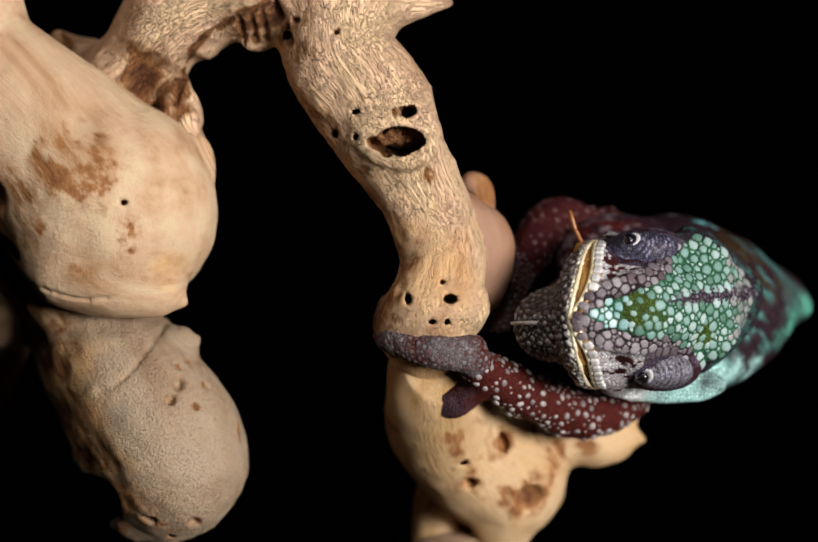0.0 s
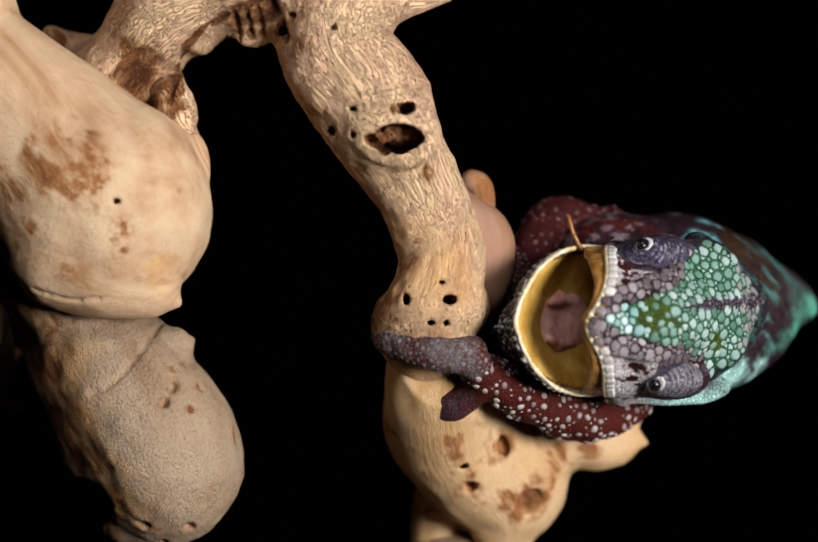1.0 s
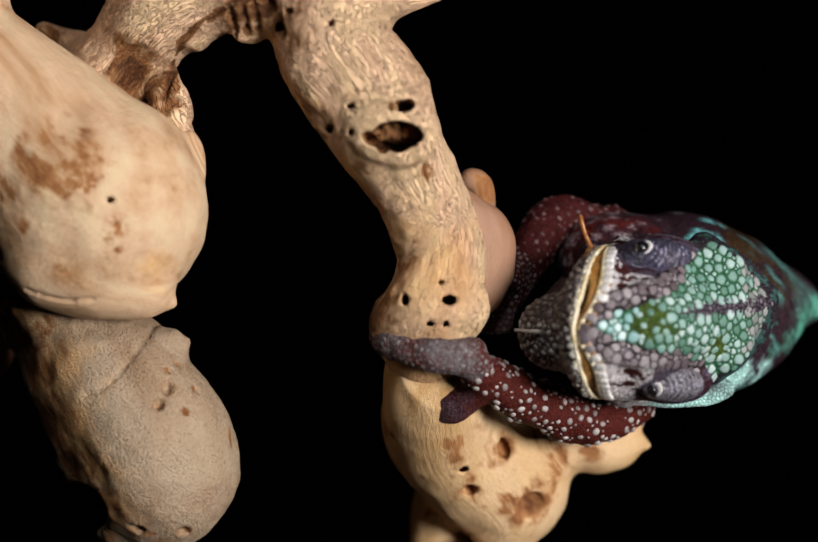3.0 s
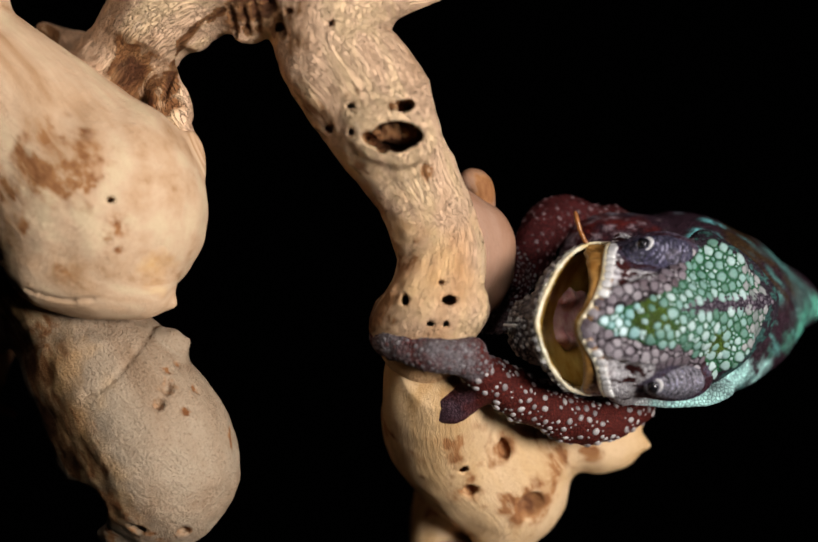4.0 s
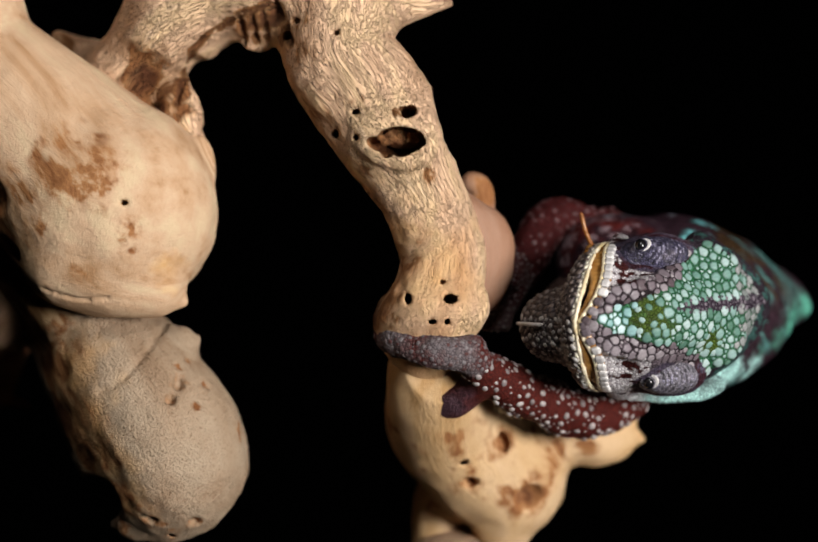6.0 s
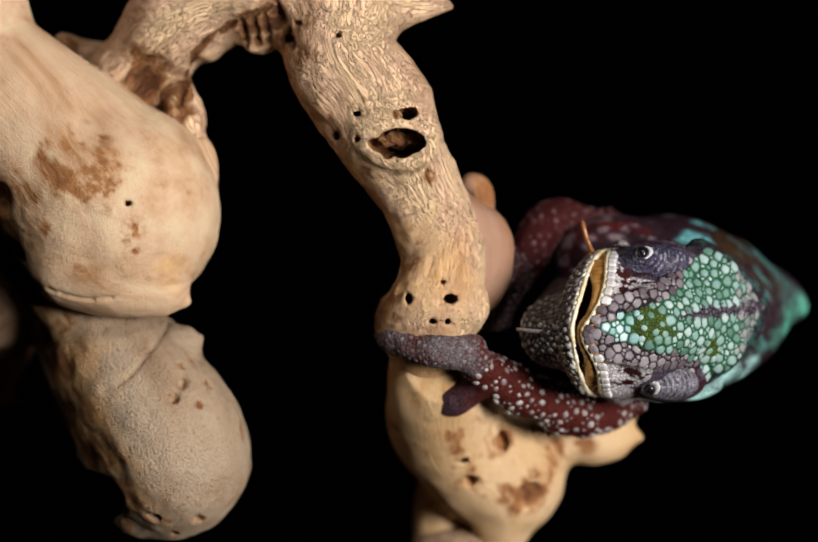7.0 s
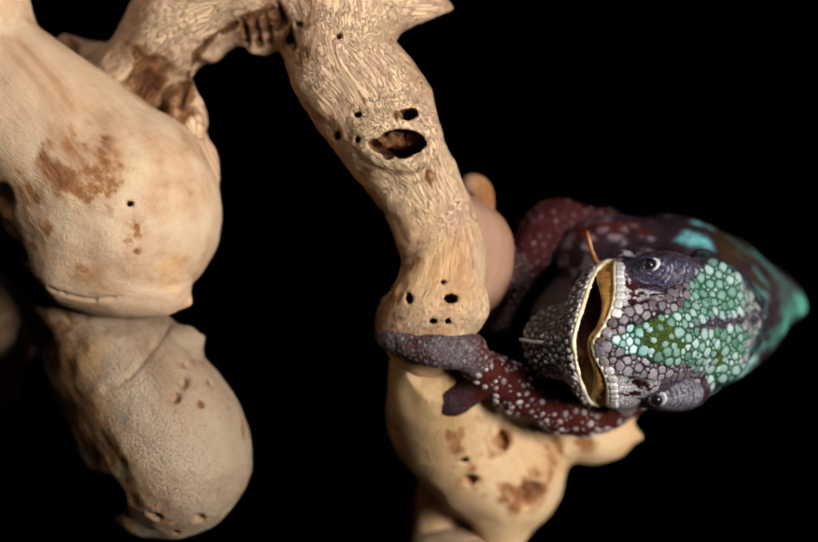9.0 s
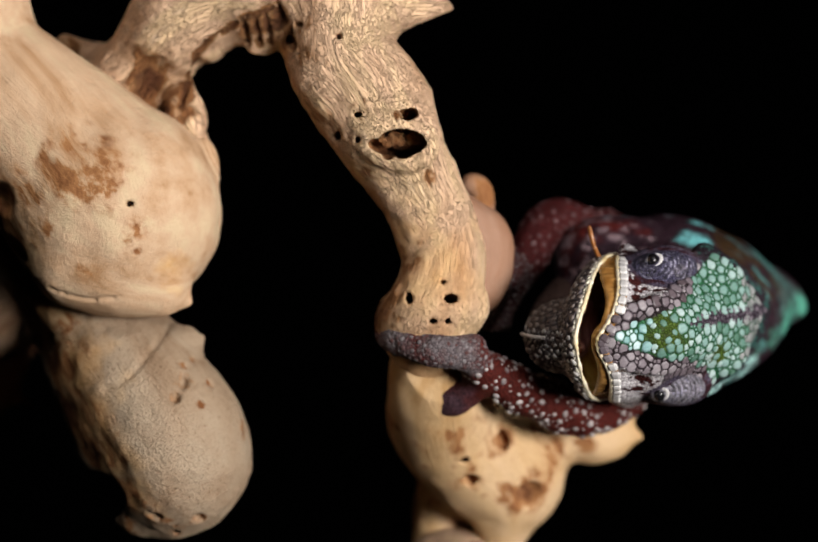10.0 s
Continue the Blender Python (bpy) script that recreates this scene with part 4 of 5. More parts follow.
def chameleon():
    body = thing("chameleon", GRIP, "panther chameleon with turquoise and maroon skin gripping the driftwood", "chameleon")

    # trunk, seen end on behind the head, running away from the camera
    s = Solid((10, 6, 268), (72, 120, 316), 0.55)
    s.egg((46.3, 26.0, 293.5), (13.0, 17.0, 15.6), 4.0)
    s.egg((53.5, 32.0, 293.2), (13.0, 16.0, 12.5), 4.0)
    s.line([(54.5, 26.0, 294.4, 9.14), (63.4, 30.0, 294.2, 4.81), (69.5, 34.0, 293.6, 2.2)], 5.0)
    s.line([(47.7, 30.0, 293.4, 13.87), (52.5, 60.0, 293.4, 13.98), (54.3, 90.0, 293.5, 11.80), (53.7, 112.0, 293.7, 6.77)], 6.0)
    s.line([(66.1, 40.0, 295.0, 4.56), (71.2, 70.0, 294.6, 3.68), (65.4, 100.0, 293.9, 3.29)], 8.0)
    s.line([(42.1, 14.0, 293.7, 9.73), (46.0, 24.0, 293.5, 13.64)], 4.0)
    s.line([(34.7, 20.0, 292.7, 9.90), (42.2, 30.0, 293.0, 13.87)], 6.0)
    s.egg((35.0, 23.0, 302.5), (9.5, 9.0, 7.2), 4.0)
    s.egg((42.3, 5.0, 281.1), (10.5, 10.0, 3.2), 3.0)
    s.line([(50.1, 14.0, 282.6, 3.18), (57.5, 22.0, 286.3, 3.62), (63.1, 28.0, 290.3, 2.76)], 4.0)
    s.rough([(5.0, 0.3), (1.6, 0.16)])
    v, f = s.surface()
    # dark violet shoulders, grey-green hind flank with olive streaks, turquoise and mint bands
    cols = painted(v, (0.030, 0.014, 0.021), [
        ((0.07, 0.115, 0.108), [(64.0, 28.0, 296.2, 8.6), (60.0, 26.0, 290.8, 5.0), (56.5, 22.0, 302.2, 4.2), (61.5, 26.0, 300.2, 4.2)]),
        ((0.105, 0.014, 0.011), [(30.0, 20.0, 305.0, 5.0), (33.6, 20.0, 306.6, 5.0), (38.4, 19.0, 306.2, 3.6)])])
    along = v @ np.array((0.80, 0.1, -0.58))
    across = v @ np.array((0.58, 0.1, 0.80))
    streak = lattice_noise(np.stack([0.16 * along, across, 0.2 * v[:, 1]], 1), 1.3, 51) + 0.5 * lattice_noise(np.stack([0.3 * along, across, 0.3 * v[:, 1]], 1), 0.6, 52)
    hind = np.clip((v[:, 0] - 51.5) / 2.5, 0, 1)[:, None]
    olive = (np.clip((streak + 0.05) / 0.6, 0, 1) * np.clip((v[:, 2] - 292.5) / 3, 0, 1) * np.clip((67.0 - v[:, 0]) / 3, 0, 1))[:, None] * hind
    cols[:, :3] = cols[:, :3] * (1 - olive) + np.array((0.045, 0.024, 0.010)) * olive
    teal = np.clip((-streak - 0.15) / 0.6, 0, 1)[:, None] * hind
    cols[:, :3] = cols[:, :3] * (1 - teal) + np.array((0.085, 0.23, 0.21)) * teal
    marks = lattice_noise(v, 1.5, 54) + 0.5 * lattice_noise(v, 0.6, 55)
    pale = (np.clip((marks - 0.24) / 0.2, 0, 1) * np.clip((43.5 - v[:, 0]) / 2, 0, 1))[:, None]
    cols[:, :3] = cols[:, :3] * (1 - pale) + np.array((0.27, 0.19, 0.21)) * pale
    later = [
        ((0.10, 0.37, 0.27), [(66.8, 28.0, 291.2, 4.0), (70.3, 32.0, 293.9, 2.6), (62.4, 24.0, 288.8, 3.3), (58.2, 20.0, 286.2, 2.5)]),
        ((0.20, 0.22, 0.26), [(31.0, 22.0, 309.6, 1.1), (34.5, 22.0, 309.9, 1.3), (38.0, 22.0, 310.3, 1.3), (42.0, 24.0, 310.5, 1.3), (46.0, 24.0, 310.1, 1.0)]),
        ((0.17, 0.52, 0.54), [(48.6, 16.0, 304.6, 2.6), (50.6, 16.0, 304.2, 2.2), (46.8, 15.0, 304.6, 1.5), (50.5, 21.0, 308.6, 1.6), (53.0, 22.0, 307.2, 1.2), (56.0, 22.0, 305.0, 1.0)]),
        (MINT, [(53.6, 14.0, 281.8, 3.18), (57.7, 20.0, 284.2, 3.06), (43.3, 9.0, 279.8, 6.98), (49.5, 10.0, 281.1, 6.12), (44.8, 7.0, 281.7, 5.20), (54.8, 16.0, 283.5, 2.67)]),
        ((0.82, 0.85, 0.84), [(34.2, 6.0, 279.6, 3.46), (37.5, 4.0, 280.1, 3.96), (32.7, 8.0, 281.2, 2.61), (41.6, 10.0, 278.5, 2.10)]),
        ((0.05, 0.035, 0.03), [(57.5, 19.0, 283.0, 1.1), (51.5, 12.0, 279.4, 0.9), (61.0, 24.0, 286.6, 0.8)])]
    for i, (colour, spots) in enumerate(later):
        m = blotch(v, spots, 0.35, 60 + i, 0.7)[:, None]
        cols[:, :3] = cols[:, :3] * (1 - m) + np.array(colour) * m
    cols[:, :3] *= np.clip(1.0 + 0.3 * lattice_noise(v, 0.9, 57), 0.6, 1.3)[:, None]
    skinned("trunk", v, f, cols, SKIN, body, GRIP, (0, 0, 0), "laterally flattened dark body with turquoise bands")

    # throat
    s = Solid((12, -8, 276), (42, 34, 310), 0.4)
    s.line([(26.4, 17.0, 291.4, 5.35), (30.2, 20.0, 291.8, 8.10), (37.1, 26.0, 292.6, 10.97)], 3.0)
    s.rough([(4.0, 0.3), (1.4, 0.15)])
    v, f = s.surface()
    skinned("throat", v, f, painted(v, (0.10, 0.06, 0.05), [((0.22, 0.16, 0.12), [(18.6, 4.0, 293.9, 4.30)])]), SKIN, body, GRIP, (0, 0, 0))

    # legs
    spots = [with_material(scale_mesh("tubercle", 0.5, 8, k), SPOT_SCALE) for k in (1, 2, 3)]
    shaded_spots = [with_material(scale_mesh("tubercle", 0.4, 8, k), SHADED_SPOT_SCALE) for k in (1, 2, 3)]
    near = [(37.2, 18.0, 278.4, 4.12), (33.8, 15.0, 276.2, 3.73), (29.1, 12.0, 275.5, 4.05), (23.2, 9.0, 277.9, 3.84), (17.3, 4.0, 280.7, 3.61), (12.0, 0.0, 283.9, 3.06), (9.4, -3.0, 286.1, 2.70)]
    far = [(37.3, 28.0, 304.5, 5.52), (29.9, 27.0, 307.2, 4.77), (25.2, 25.0, 309.0, 3.83), (22.6, 21.0, 306.2, 3.79), (20.0, 17.0, 301.7, 3.57), (16.9, 14.0, 298.1, 3.01)]
    for nodes, bounds, hold, scales, text in (
            (near, ((4, -16, 266), (44, 28, 300)), [[(10.2, -3.5, 287.1, 2.86), (6.4, -4.8, 286.8, 2.68), (1.8, -4.4, 287.3, 2.60), (-2.2, -1.7, 288.5, 2.3), (-3.9, 2.8, 289.6, 1.8)],
                                                   [(11.6, 1.0, 284.1, 2.56), (10.4, 2.5, 280.8, 2.48), (7.6, 4.0, 278.9, 2.58), (5.0, 5.6, 278.5, 2.42), (3.6, 7.2, 278.4, 1.91)]] , spots, "maroon foreleg with pale tubercles and a grey grasping foot"),
            (far, ((8, 4, 290), (40, 42, 320)), [[(16.8, 11.0, 299.0, 2.63), (12.9, 14.0, 296.4, 2.30)], [(17.4, 13.0, 299.5, 2.6), (16.2, 13.0, 293.6, 2.3), (14.6, 12.0, 288.6, 2.0)]], shaded_spots, "maroon foreleg behind the limb, its colours darkened for shade")):
        s = Solid((bounds[0][0] - 12, bounds[0][1], bounds[0][2]), bounds[1], 0.38)
        s.line(nodes, 2.0)
        for h in hold:
            s.line(h, 1.5)
        s.rough([(4.0, 0.5), (1.3, 0.2)])
        v, f = s.surface()
        # the far leg's skin is painted darker for the head's and limb's shade
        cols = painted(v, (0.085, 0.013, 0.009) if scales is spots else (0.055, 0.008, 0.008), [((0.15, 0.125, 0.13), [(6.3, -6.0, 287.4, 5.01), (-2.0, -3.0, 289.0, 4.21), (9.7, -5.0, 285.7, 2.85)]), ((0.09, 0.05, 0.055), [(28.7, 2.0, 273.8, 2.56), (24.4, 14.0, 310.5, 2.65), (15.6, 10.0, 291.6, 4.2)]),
                                   ((0.07, 0.035, 0.045), [(5.6, 0.0, 278.5, 5.10)]), ((0.08, 0.03, 0.03), [(3.8, -9.0, 285.8, 1.99), (-2.0, -7.0, 287.3, 1.83), (1.3, -10.0, 288.4, 1.32), (7.9, -9.0, 288.7, 1.16)])])
        leg = skinned("foreleg", v, f, cols, LIMB_SKIN, body, GRIP, (0, 0, 0), text)
        n = s.slope(v)
        toes = np.vstack([smooth_line(h) for h in hold])
        w = (n[:, 1] < 0.3) & (np.min(np.linalg.norm(v[:, None, :] - toes[None, :, :3], axis=2), axis=1) > 3.9)
        pick, r = pack(v, w, 0.35, 0.85, 8, 3000)
        keep_ = np.random.RandomState(5).uniform(0, 1, len(pick)) < 0.75
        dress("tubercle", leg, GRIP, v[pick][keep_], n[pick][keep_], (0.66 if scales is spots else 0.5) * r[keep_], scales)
        grain_beads = [with_material(scale_mesh("toe_bead", 0.18, 6, k), TOE_SCALE) for k in (11, 12)]
        pick, r = pack(v, (n[:, 1] < 0.3) & ~w & (v[:, 2] > 284), 0.28, 0.5, 9, 1500)
        dress("toe_bead", leg, GRIP, v[pick], n[pick], 0.8 * r, grain_beads, 6)

    # head
    hull_z = (31.0, -1.0, 292.9)[2]
    s = Solid((20, -22, 266), (62, 20, 318), 0.32)
    s.line([(27.6, -9.5, 292.8, 3.47), (31.6, -8.0, 292.8, 4.48), (37.2, -6.0, 293.2, 6.01), (44.4, 4.0, 294.6, 8.94), (50.5, 8.0, 295.1, 6.96), (55.5, 9.0, 295.3, 2.62)], 2.5)
    s.line([(33.0, 6.0, 303.5, 3.11), (30.3, -5.0, 299.5, 3.52), (27.8, -11.0, 292.7, 3.62), (30.7, -4.0, 286.1, 3.53), (34.1, 6.0, 281.9, 2.94)], 2.5, grain=False)
    s.egg((36.4, 2.0, 292.6), (7.0, 13.5, 11.5), 3.0)
    # brow ridges from the snout over the eyes to the casque
    s.line([(29.9, -13.0, 296.6, 1.14), (34.2, -11.0, 298.3, 1.15), (39.6, -7.0, 299.9, 1.17), (43.4, -1.0, 303.3, 1.19), (46.1, 4.0, 305.8, 1.03)], 1.5)
    s.line([(29.9, -13.0, 288.9, 1.14), (34.2, -11.0, 288.4, 1.15), (39.8, -7.0, 288.1, 1.17), (44.4, -2.0, 287.4, 1.27), (47.2, 3.0, 284.9, 1.03)], 1.5)
    # casque edges and crest
    s.line([(46.1, 4.0, 305.5, 1.20), (51.5, 6.0, 303.4, 1.12), (55.8, 8.0, 299.5, 1.04), (57.7, 9.0, 296.0, 1.05), (55.8, 8.0, 291.2, 1.04), (52.0, 6.0, 286.9, 1.04), (47.7, 3.0, 284.8, 1.11)], 3.0)
    s.line([(42.1, -4.0, 295.5, 0.67), (46.8, -3.0, 296.0, 1.01), (52.5, 1.0, 296.5, 1.11), (57.3, 7.0, 296.3, 1.04)], 1.2)
    s.egg((46.7, 2.0, 300.8), (6.0, 4.5, 5.5), 2.0)
    s.egg((48.0, 2.0, 289.7), (6.0, 4.5, 5.0), 2.0)
    # orbits round the eyes
    s.egg((37.6, -0.6, 302.4), (7.6, 3.8, 4.5), 1.2, (0, -10, 0))
    s.egg((39.9, -0.6, 285.0), (7.6, 3.8, 4.5), 1.2, (0, 8, 0))
    s.rough([(3.0, 0.12), (1.0, 0.06)])
    whole, g = s.block(s.low - 1, [a[-1] + 1 for a in s.axes])
    s.cut(whole, (g[0] - LIP_POINT[0] - (g[1] - LIP_POINT[1]) * LIP_SLOPE - lip_bulge(g[2])) * LIP_NORMAL[0] + 0 * s.val[whole], 0.6)
    s.carve((29.7, 1.0, 292.8), (4.0, 13.0, 10.0), 0.6, (0, 0, -16))
    v, f = s.surface()
    n = s.slope(v)
    green = in_outline(v, [(27.5, -11.0, 293.1), (30.1, -11.0, 295.0), (34.9, -8.0, 296.4), (40.6, -6.0, 299.2), (43.9, 0.0, 303.5), (46.4, 3.0, 305.7), (51.1, 3.0, 303.5), (55.0, 3.0, 299.7), (57.1, 4.0, 296.3),
                           (55.0, 3.0, 291.2), (51.5, 3.0, 286.6), (47.8, 3.0, 284.9), (45.6, 0.0, 287.3), (41.7, -4.0, 289.2), (35.5, -8.0, 290.0), (30.1, -11.0, 291.5)])
    snout = in_outline(v, [(23.3, -14.0, 293.4), (24.3, -12.0, 296.2), (31.4, -10.0, 297.9), (38.0, -7.0, 300.3), (42.4, -2.0, 304.0), (44.2, 0.0, 304.0), (40.6, -6.0, 299.1), (34.9, -8.0, 296.3), (30.1, -11.0, 294.9), (27.5, -11.0, 293.1), (30.1, -11.0, 291.6),
                           (35.5, -8.0, 290.0), (41.7, -4.0, 289.2), (45.9, 0.0, 287.3), (44.7, 0.0, 285.5), (39.9, -5.0, 286.8), (32.8, -9.0, 287.7), (24.3, -12.0, 289.7)])
    front = n[:, 1] < 0.15
    crest = in_outline(v, [(41.0, -4.0, 295.2), (43.3, -4.0, 296.6), (50.7, 0.0, 297.3), (56.4, 4.0, 297.7), (57.8, 4.0, 296.3), (56.4, 4.0, 295.1), (50.7, 0.0, 294.9), (43.3, -4.0, 294.5)])
    cols = painted(v, (0.15, 0.12, 0.14), [
        (MAROON, [(31.6, -8.0, 299.9, 2.82), (33.6, -9.0, 298.7, 1.99), (33.3, -8.0, 287.3, 1.83), (35.4, -8.0, 287.0, 1.49), (38.1, 2.0, 280.7, 2.56), (43.3, 2.0, 305.5, 2.22)]),
        (CHALK, [(29.2, -2.0, 302.5, 2.54), (28.7, -8.0, 299.1, 1.66), (29.7, -4.0, 284.8, 2.18), (31.3, 2.0, 281.5, 2.22), (34.1, -4.0, 284.8, 1.51), (34.7, 2.0, 280.9, 2.91), (38.4, 4.0, 280.0, 2.24), (31.4, -6.0, 284.9, 1.84), (31.3, 2.0, 304.2, 1.71), (33.0, -7.0, 300.6, 1.00), (47.0, 4.0, 284.0, 1.72)]),
        (MAROON, [(33.0, -2.0, 283.4, 1.01), (36.6, 0.0, 281.6, 1.02), (31.8, -11.0, 297.9, 1.32), (31.9, -9.0, 287.7, 1.16)])])
    socket = np.maximum(*[np.linalg.norm((v - np.array(c)) / np.array((7.7, 8.0, 4.7)), axis=1) < 1 for c in ((38.0, -0.6, 302.4), (40.3, -0.6, 285.0))])
    # broken pattern of maroon, ash and white on cheeks and snout sides
    streak = lattice_noise(v * np.array((0.55, 1.0, 1.0)), 1.1, 31) + 0.5 * lattice_noise(v, 0.5, 32)
    cheek = v[:, 0] < (43.9, 0.0, 293.1)[0]
    side = (v[:, 0] < (37.2, 0.0, 293.1)[0]) | ((v[:, 0] < (45.6, 0.0, 284.6)[0]) & (v[:, 2] < (39.6, 0.0, 283.3)[2]))
    cols[cheek & ~side & (streak < 0.0), :3] *= 0.45
    cols[side, :3] = np.where(streak[side, None] > -0.28, np.array((0.74, 0.71, 0.73)) * np.clip(0.8 + 0.35 * streak[side, None], 0.5, 1.2), np.array((0.045, 0.009, 0.008)))
    nape = ~cheek
    cols[nape, :3] = np.where(streak[nape, None] > 0.1, np.array((0.04, 0.10, 0.09)), np.array((0.03, 0.022, 0.03)))
    cols[socket, :3] = np.where(streak[socket, None] > -0.1, np.array((0.075, 0.06, 0.09)), np.array((0.04, 0.014, 0.02)))
    cols[green & front] = (0.022, 0.10, 0.045, 1)
    olive = blotch(v, [(36.7, -12.0, 293.5, 3.77), (36.2, -12.0, 295.7, 2.30), (47.3, -3.0, 289.8, 2.53)], 0.4)[:, None]
    cols[:, :3] = cols[:, :3] * (1 - olive) + np.array((0.05, 0.085, 0.012)) * olive
    cols[snout & front] = (0.018, 0.012, 0.014, 1)
    cols[crest & front] = (0.03, 0.018, 0.03, 1)
    e = (v - np.array((29.7, 1.0, 292.8))) @ np.array(pose(0, 0, 0, 0, 0, -16).to_3x3()) / np.array((4.0, 13.0, 10.0))
    inside = (np.linalg.norm(e, axis=1) < 1.08) & (n @ np.array(LIP_NORMAL) < 0.1)
    cols[inside] = (0.30, 0.14, 0.05, 1)
    head = skinned("head", v, f, cols, SKIN, body, PIVOT, PIVOT - GRIP, "green-casqued head with grey brow ridges")

    rnd = np.random.RandomState(2)
    seats = (green | snout) & ~crest & front & ~inside
    pick, r = pack(v, seats & (olive[:, 0] < 0.45), 0.30, 0.86, 4, 14000)
    sea = Vector((31.4, -10.0, 293.2))
    kinds = []
    for i in pick:
        x = float(v[i][0])
        if green[i] and (Vector(v[i]) - sea).length < 5.6:
            kinds.append((SEA_SCALE, 0.12, 0.10))
        elif green[i] and x > 52.8 + 1.2 * math.sin(2.1 * float(v[i][2])):
            kinds.append((RIM_SCALE, 0.12, 0.10))
        elif green[i]:
            kinds.append((GREEN_SCALE, 0.22, 0.11))
        else:
            kinds.append((GREY_SCALE, 0.08, 0.06))
    tiled("scale", head, PIVOT, v[pick], n[pick], r, kinds)
    shapes = [with_material(scale_mesh("green_scale", 0.15, 7, k), GREEN_SCALE) for k in (1, 2, 3)]
    pick, r = pack(v, green & front & ~crest & (olive[:, 0] >= 0.6), 0.4, 0.8, 4, 300)
    dress("scale", head, PIVOT, v[pick][:14], n[pick][:14], 0.8 * r[:14], shapes)

    grains = [with_material(scale_mesh("crest_grain", 0.35, 6, k), CREST_SCALE) for k in (4, 5)]
    pick, r = pack(v, crest & front, 0.22, 0.42, 5, 1500)
    dress("crest_grain", head, PIVOT, v[pick], n[pick], r, grains, 7, 120)

    # upper lip: a row of pale plates over a thin lip line
    bm = bmesh.new()
    bmesh.ops.create_cube(bm, size=1.0)
    bmesh.ops.bevel(bm, geom=bm.edges[:], offset=0.22, segments=1, affect="EDGES")
    for p in bm.verts:
        p.co *= MM
    plate = bpy.data.meshes.new("lip_plate")
    bm.to_mesh(plate)
    bm.free()
    pale = with_material(plate, WHITE_SCALE)
    dusky = with_material(plate.copy(), GREY_SCALE)
    dusky.materials[0] = GREY_SCALE
    count = 30
    for k in range(count):
        a = radians(-98 + 196 * k / (count - 1))
        up = Vector((0, -math.cos(a) / 18.4, math.sin(a) / 11.9)).normalized()
        side = Vector(LIP_NORMAL)
        ahead = up.cross(side).normalized()
        run = (lip_point(a + 0.03, 11.9) - lip_point(a - 0.03, 11.9)).normalized()
        ahead = run if run.dot(ahead) > 0 else -run
        side = (side - ahead * side.dot(ahead)).normalized()
        up = side.cross(ahead).normalized()
        gap = 0.5 * math.hypot(18.4 * math.sin(a), 11.9 * math.cos(a)) * radians(196 / (count - 1)) * 2
        tall = 1.5 * rnd.uniform(0.9, 1.1)
        spot = lip_point(a, 11.9) + side * (0.45 + tall / 2) + up * 0.05
        ob = new("lip_plate", dusky if abs(k - 14.5) < 2.6 else pale)
        ob.parent = head
        ob.matrix_local = Matrix.Translation((spot - PIVOT) * MM) @ Matrix((side, ahead, up)).transposed().to_4x4() @ Matrix.Diagonal((tall, 0.90 * gap, 0.7, 1))

    rim_line = []
    for k in range(25):
        a = radians(-106 + 212 * k / 24)
        y = 3 - 18.3 * math.cos(a)
        rim_line.append((LIP_POINT[0] + (y - LIP_POINT[1]) * LIP_SLOPE, y, hull_z + 12.0 * math.sin(a), 0.42))
    s = Solid((20, -20, 276), (40, 12, 308), 0.2)
    s.line([(x + 0.3 + float(lip_bulge(z)), y, z, 0.6 * r) for x, y, z, r in rim_line], 0.3, 2)
    v2, f2 = s.surface()
    place("lip", mesh_from("upper_lip", v2, f2, PIVOT), LIP, head, (0, 0, 0), "thin cream lip")

    # roof of the mouth, just inside the lip
    s = Solid((18, -20, 274), (42, 14, 310), 0.25)
    # the skin hangs lower towards the corners of the mouth
    for drop in (-0.9, -0.3, 0.0, 0.2, 0.4, 0.6, 0.8, 1.0):
        s.line([(x + 0.5 - max(drop, 0) * (0.3 + 3.0 * (abs(z - hull_z) / 12) ** 1.4) + min(drop, 0) * -1 + float(lip_bulge(z)), 3 + 0.94 * (y - 3), hull_z + 0.945 * (z - hull_z), 0.42) for x, y, z, r in rim_line], 0.6, 2)
    s.rough([(2.0, 0.25), (0.8, 0.1)])
    v2, f2 = s.surface()
    place("mouth_lining", mesh_from("palate", v2, f2, PIVOT), GUM, head, (0, 0, 0), "wet amber roof of the mouth")

    # eyes: wrinkled turret lids with a small dark opening
    for centre, aim, lean, shade in (((37.4, -2.0, 302.8), (-0.42, -0.75, 0.44), -10, VIOLET), ((39.7, -2.0, 284.5), (-0.40, -0.75, -0.26), 8, (0.19, 0.18, 0.21))):
        c, d = Vector(centre), Vector(aim).normalized()
        reach = 1 / math.sqrt((d.x / 6.4) ** 2 + (d.y / 4.6) ** 2 + (d.z / 3.5) ** 2)
        tip = c + d * reach
        s = Solid(c - Vector((8, 8, 7)), c + Vector((8, 7, 7)), 0.18)
        s.egg(centre, (6.4, 4.6, 3.5), 1.0, (0, lean, 0))
        s.cone((*(tip - d * 1.2), 1.7), (*(tip + d * 0.1), 1.25), 1.2)
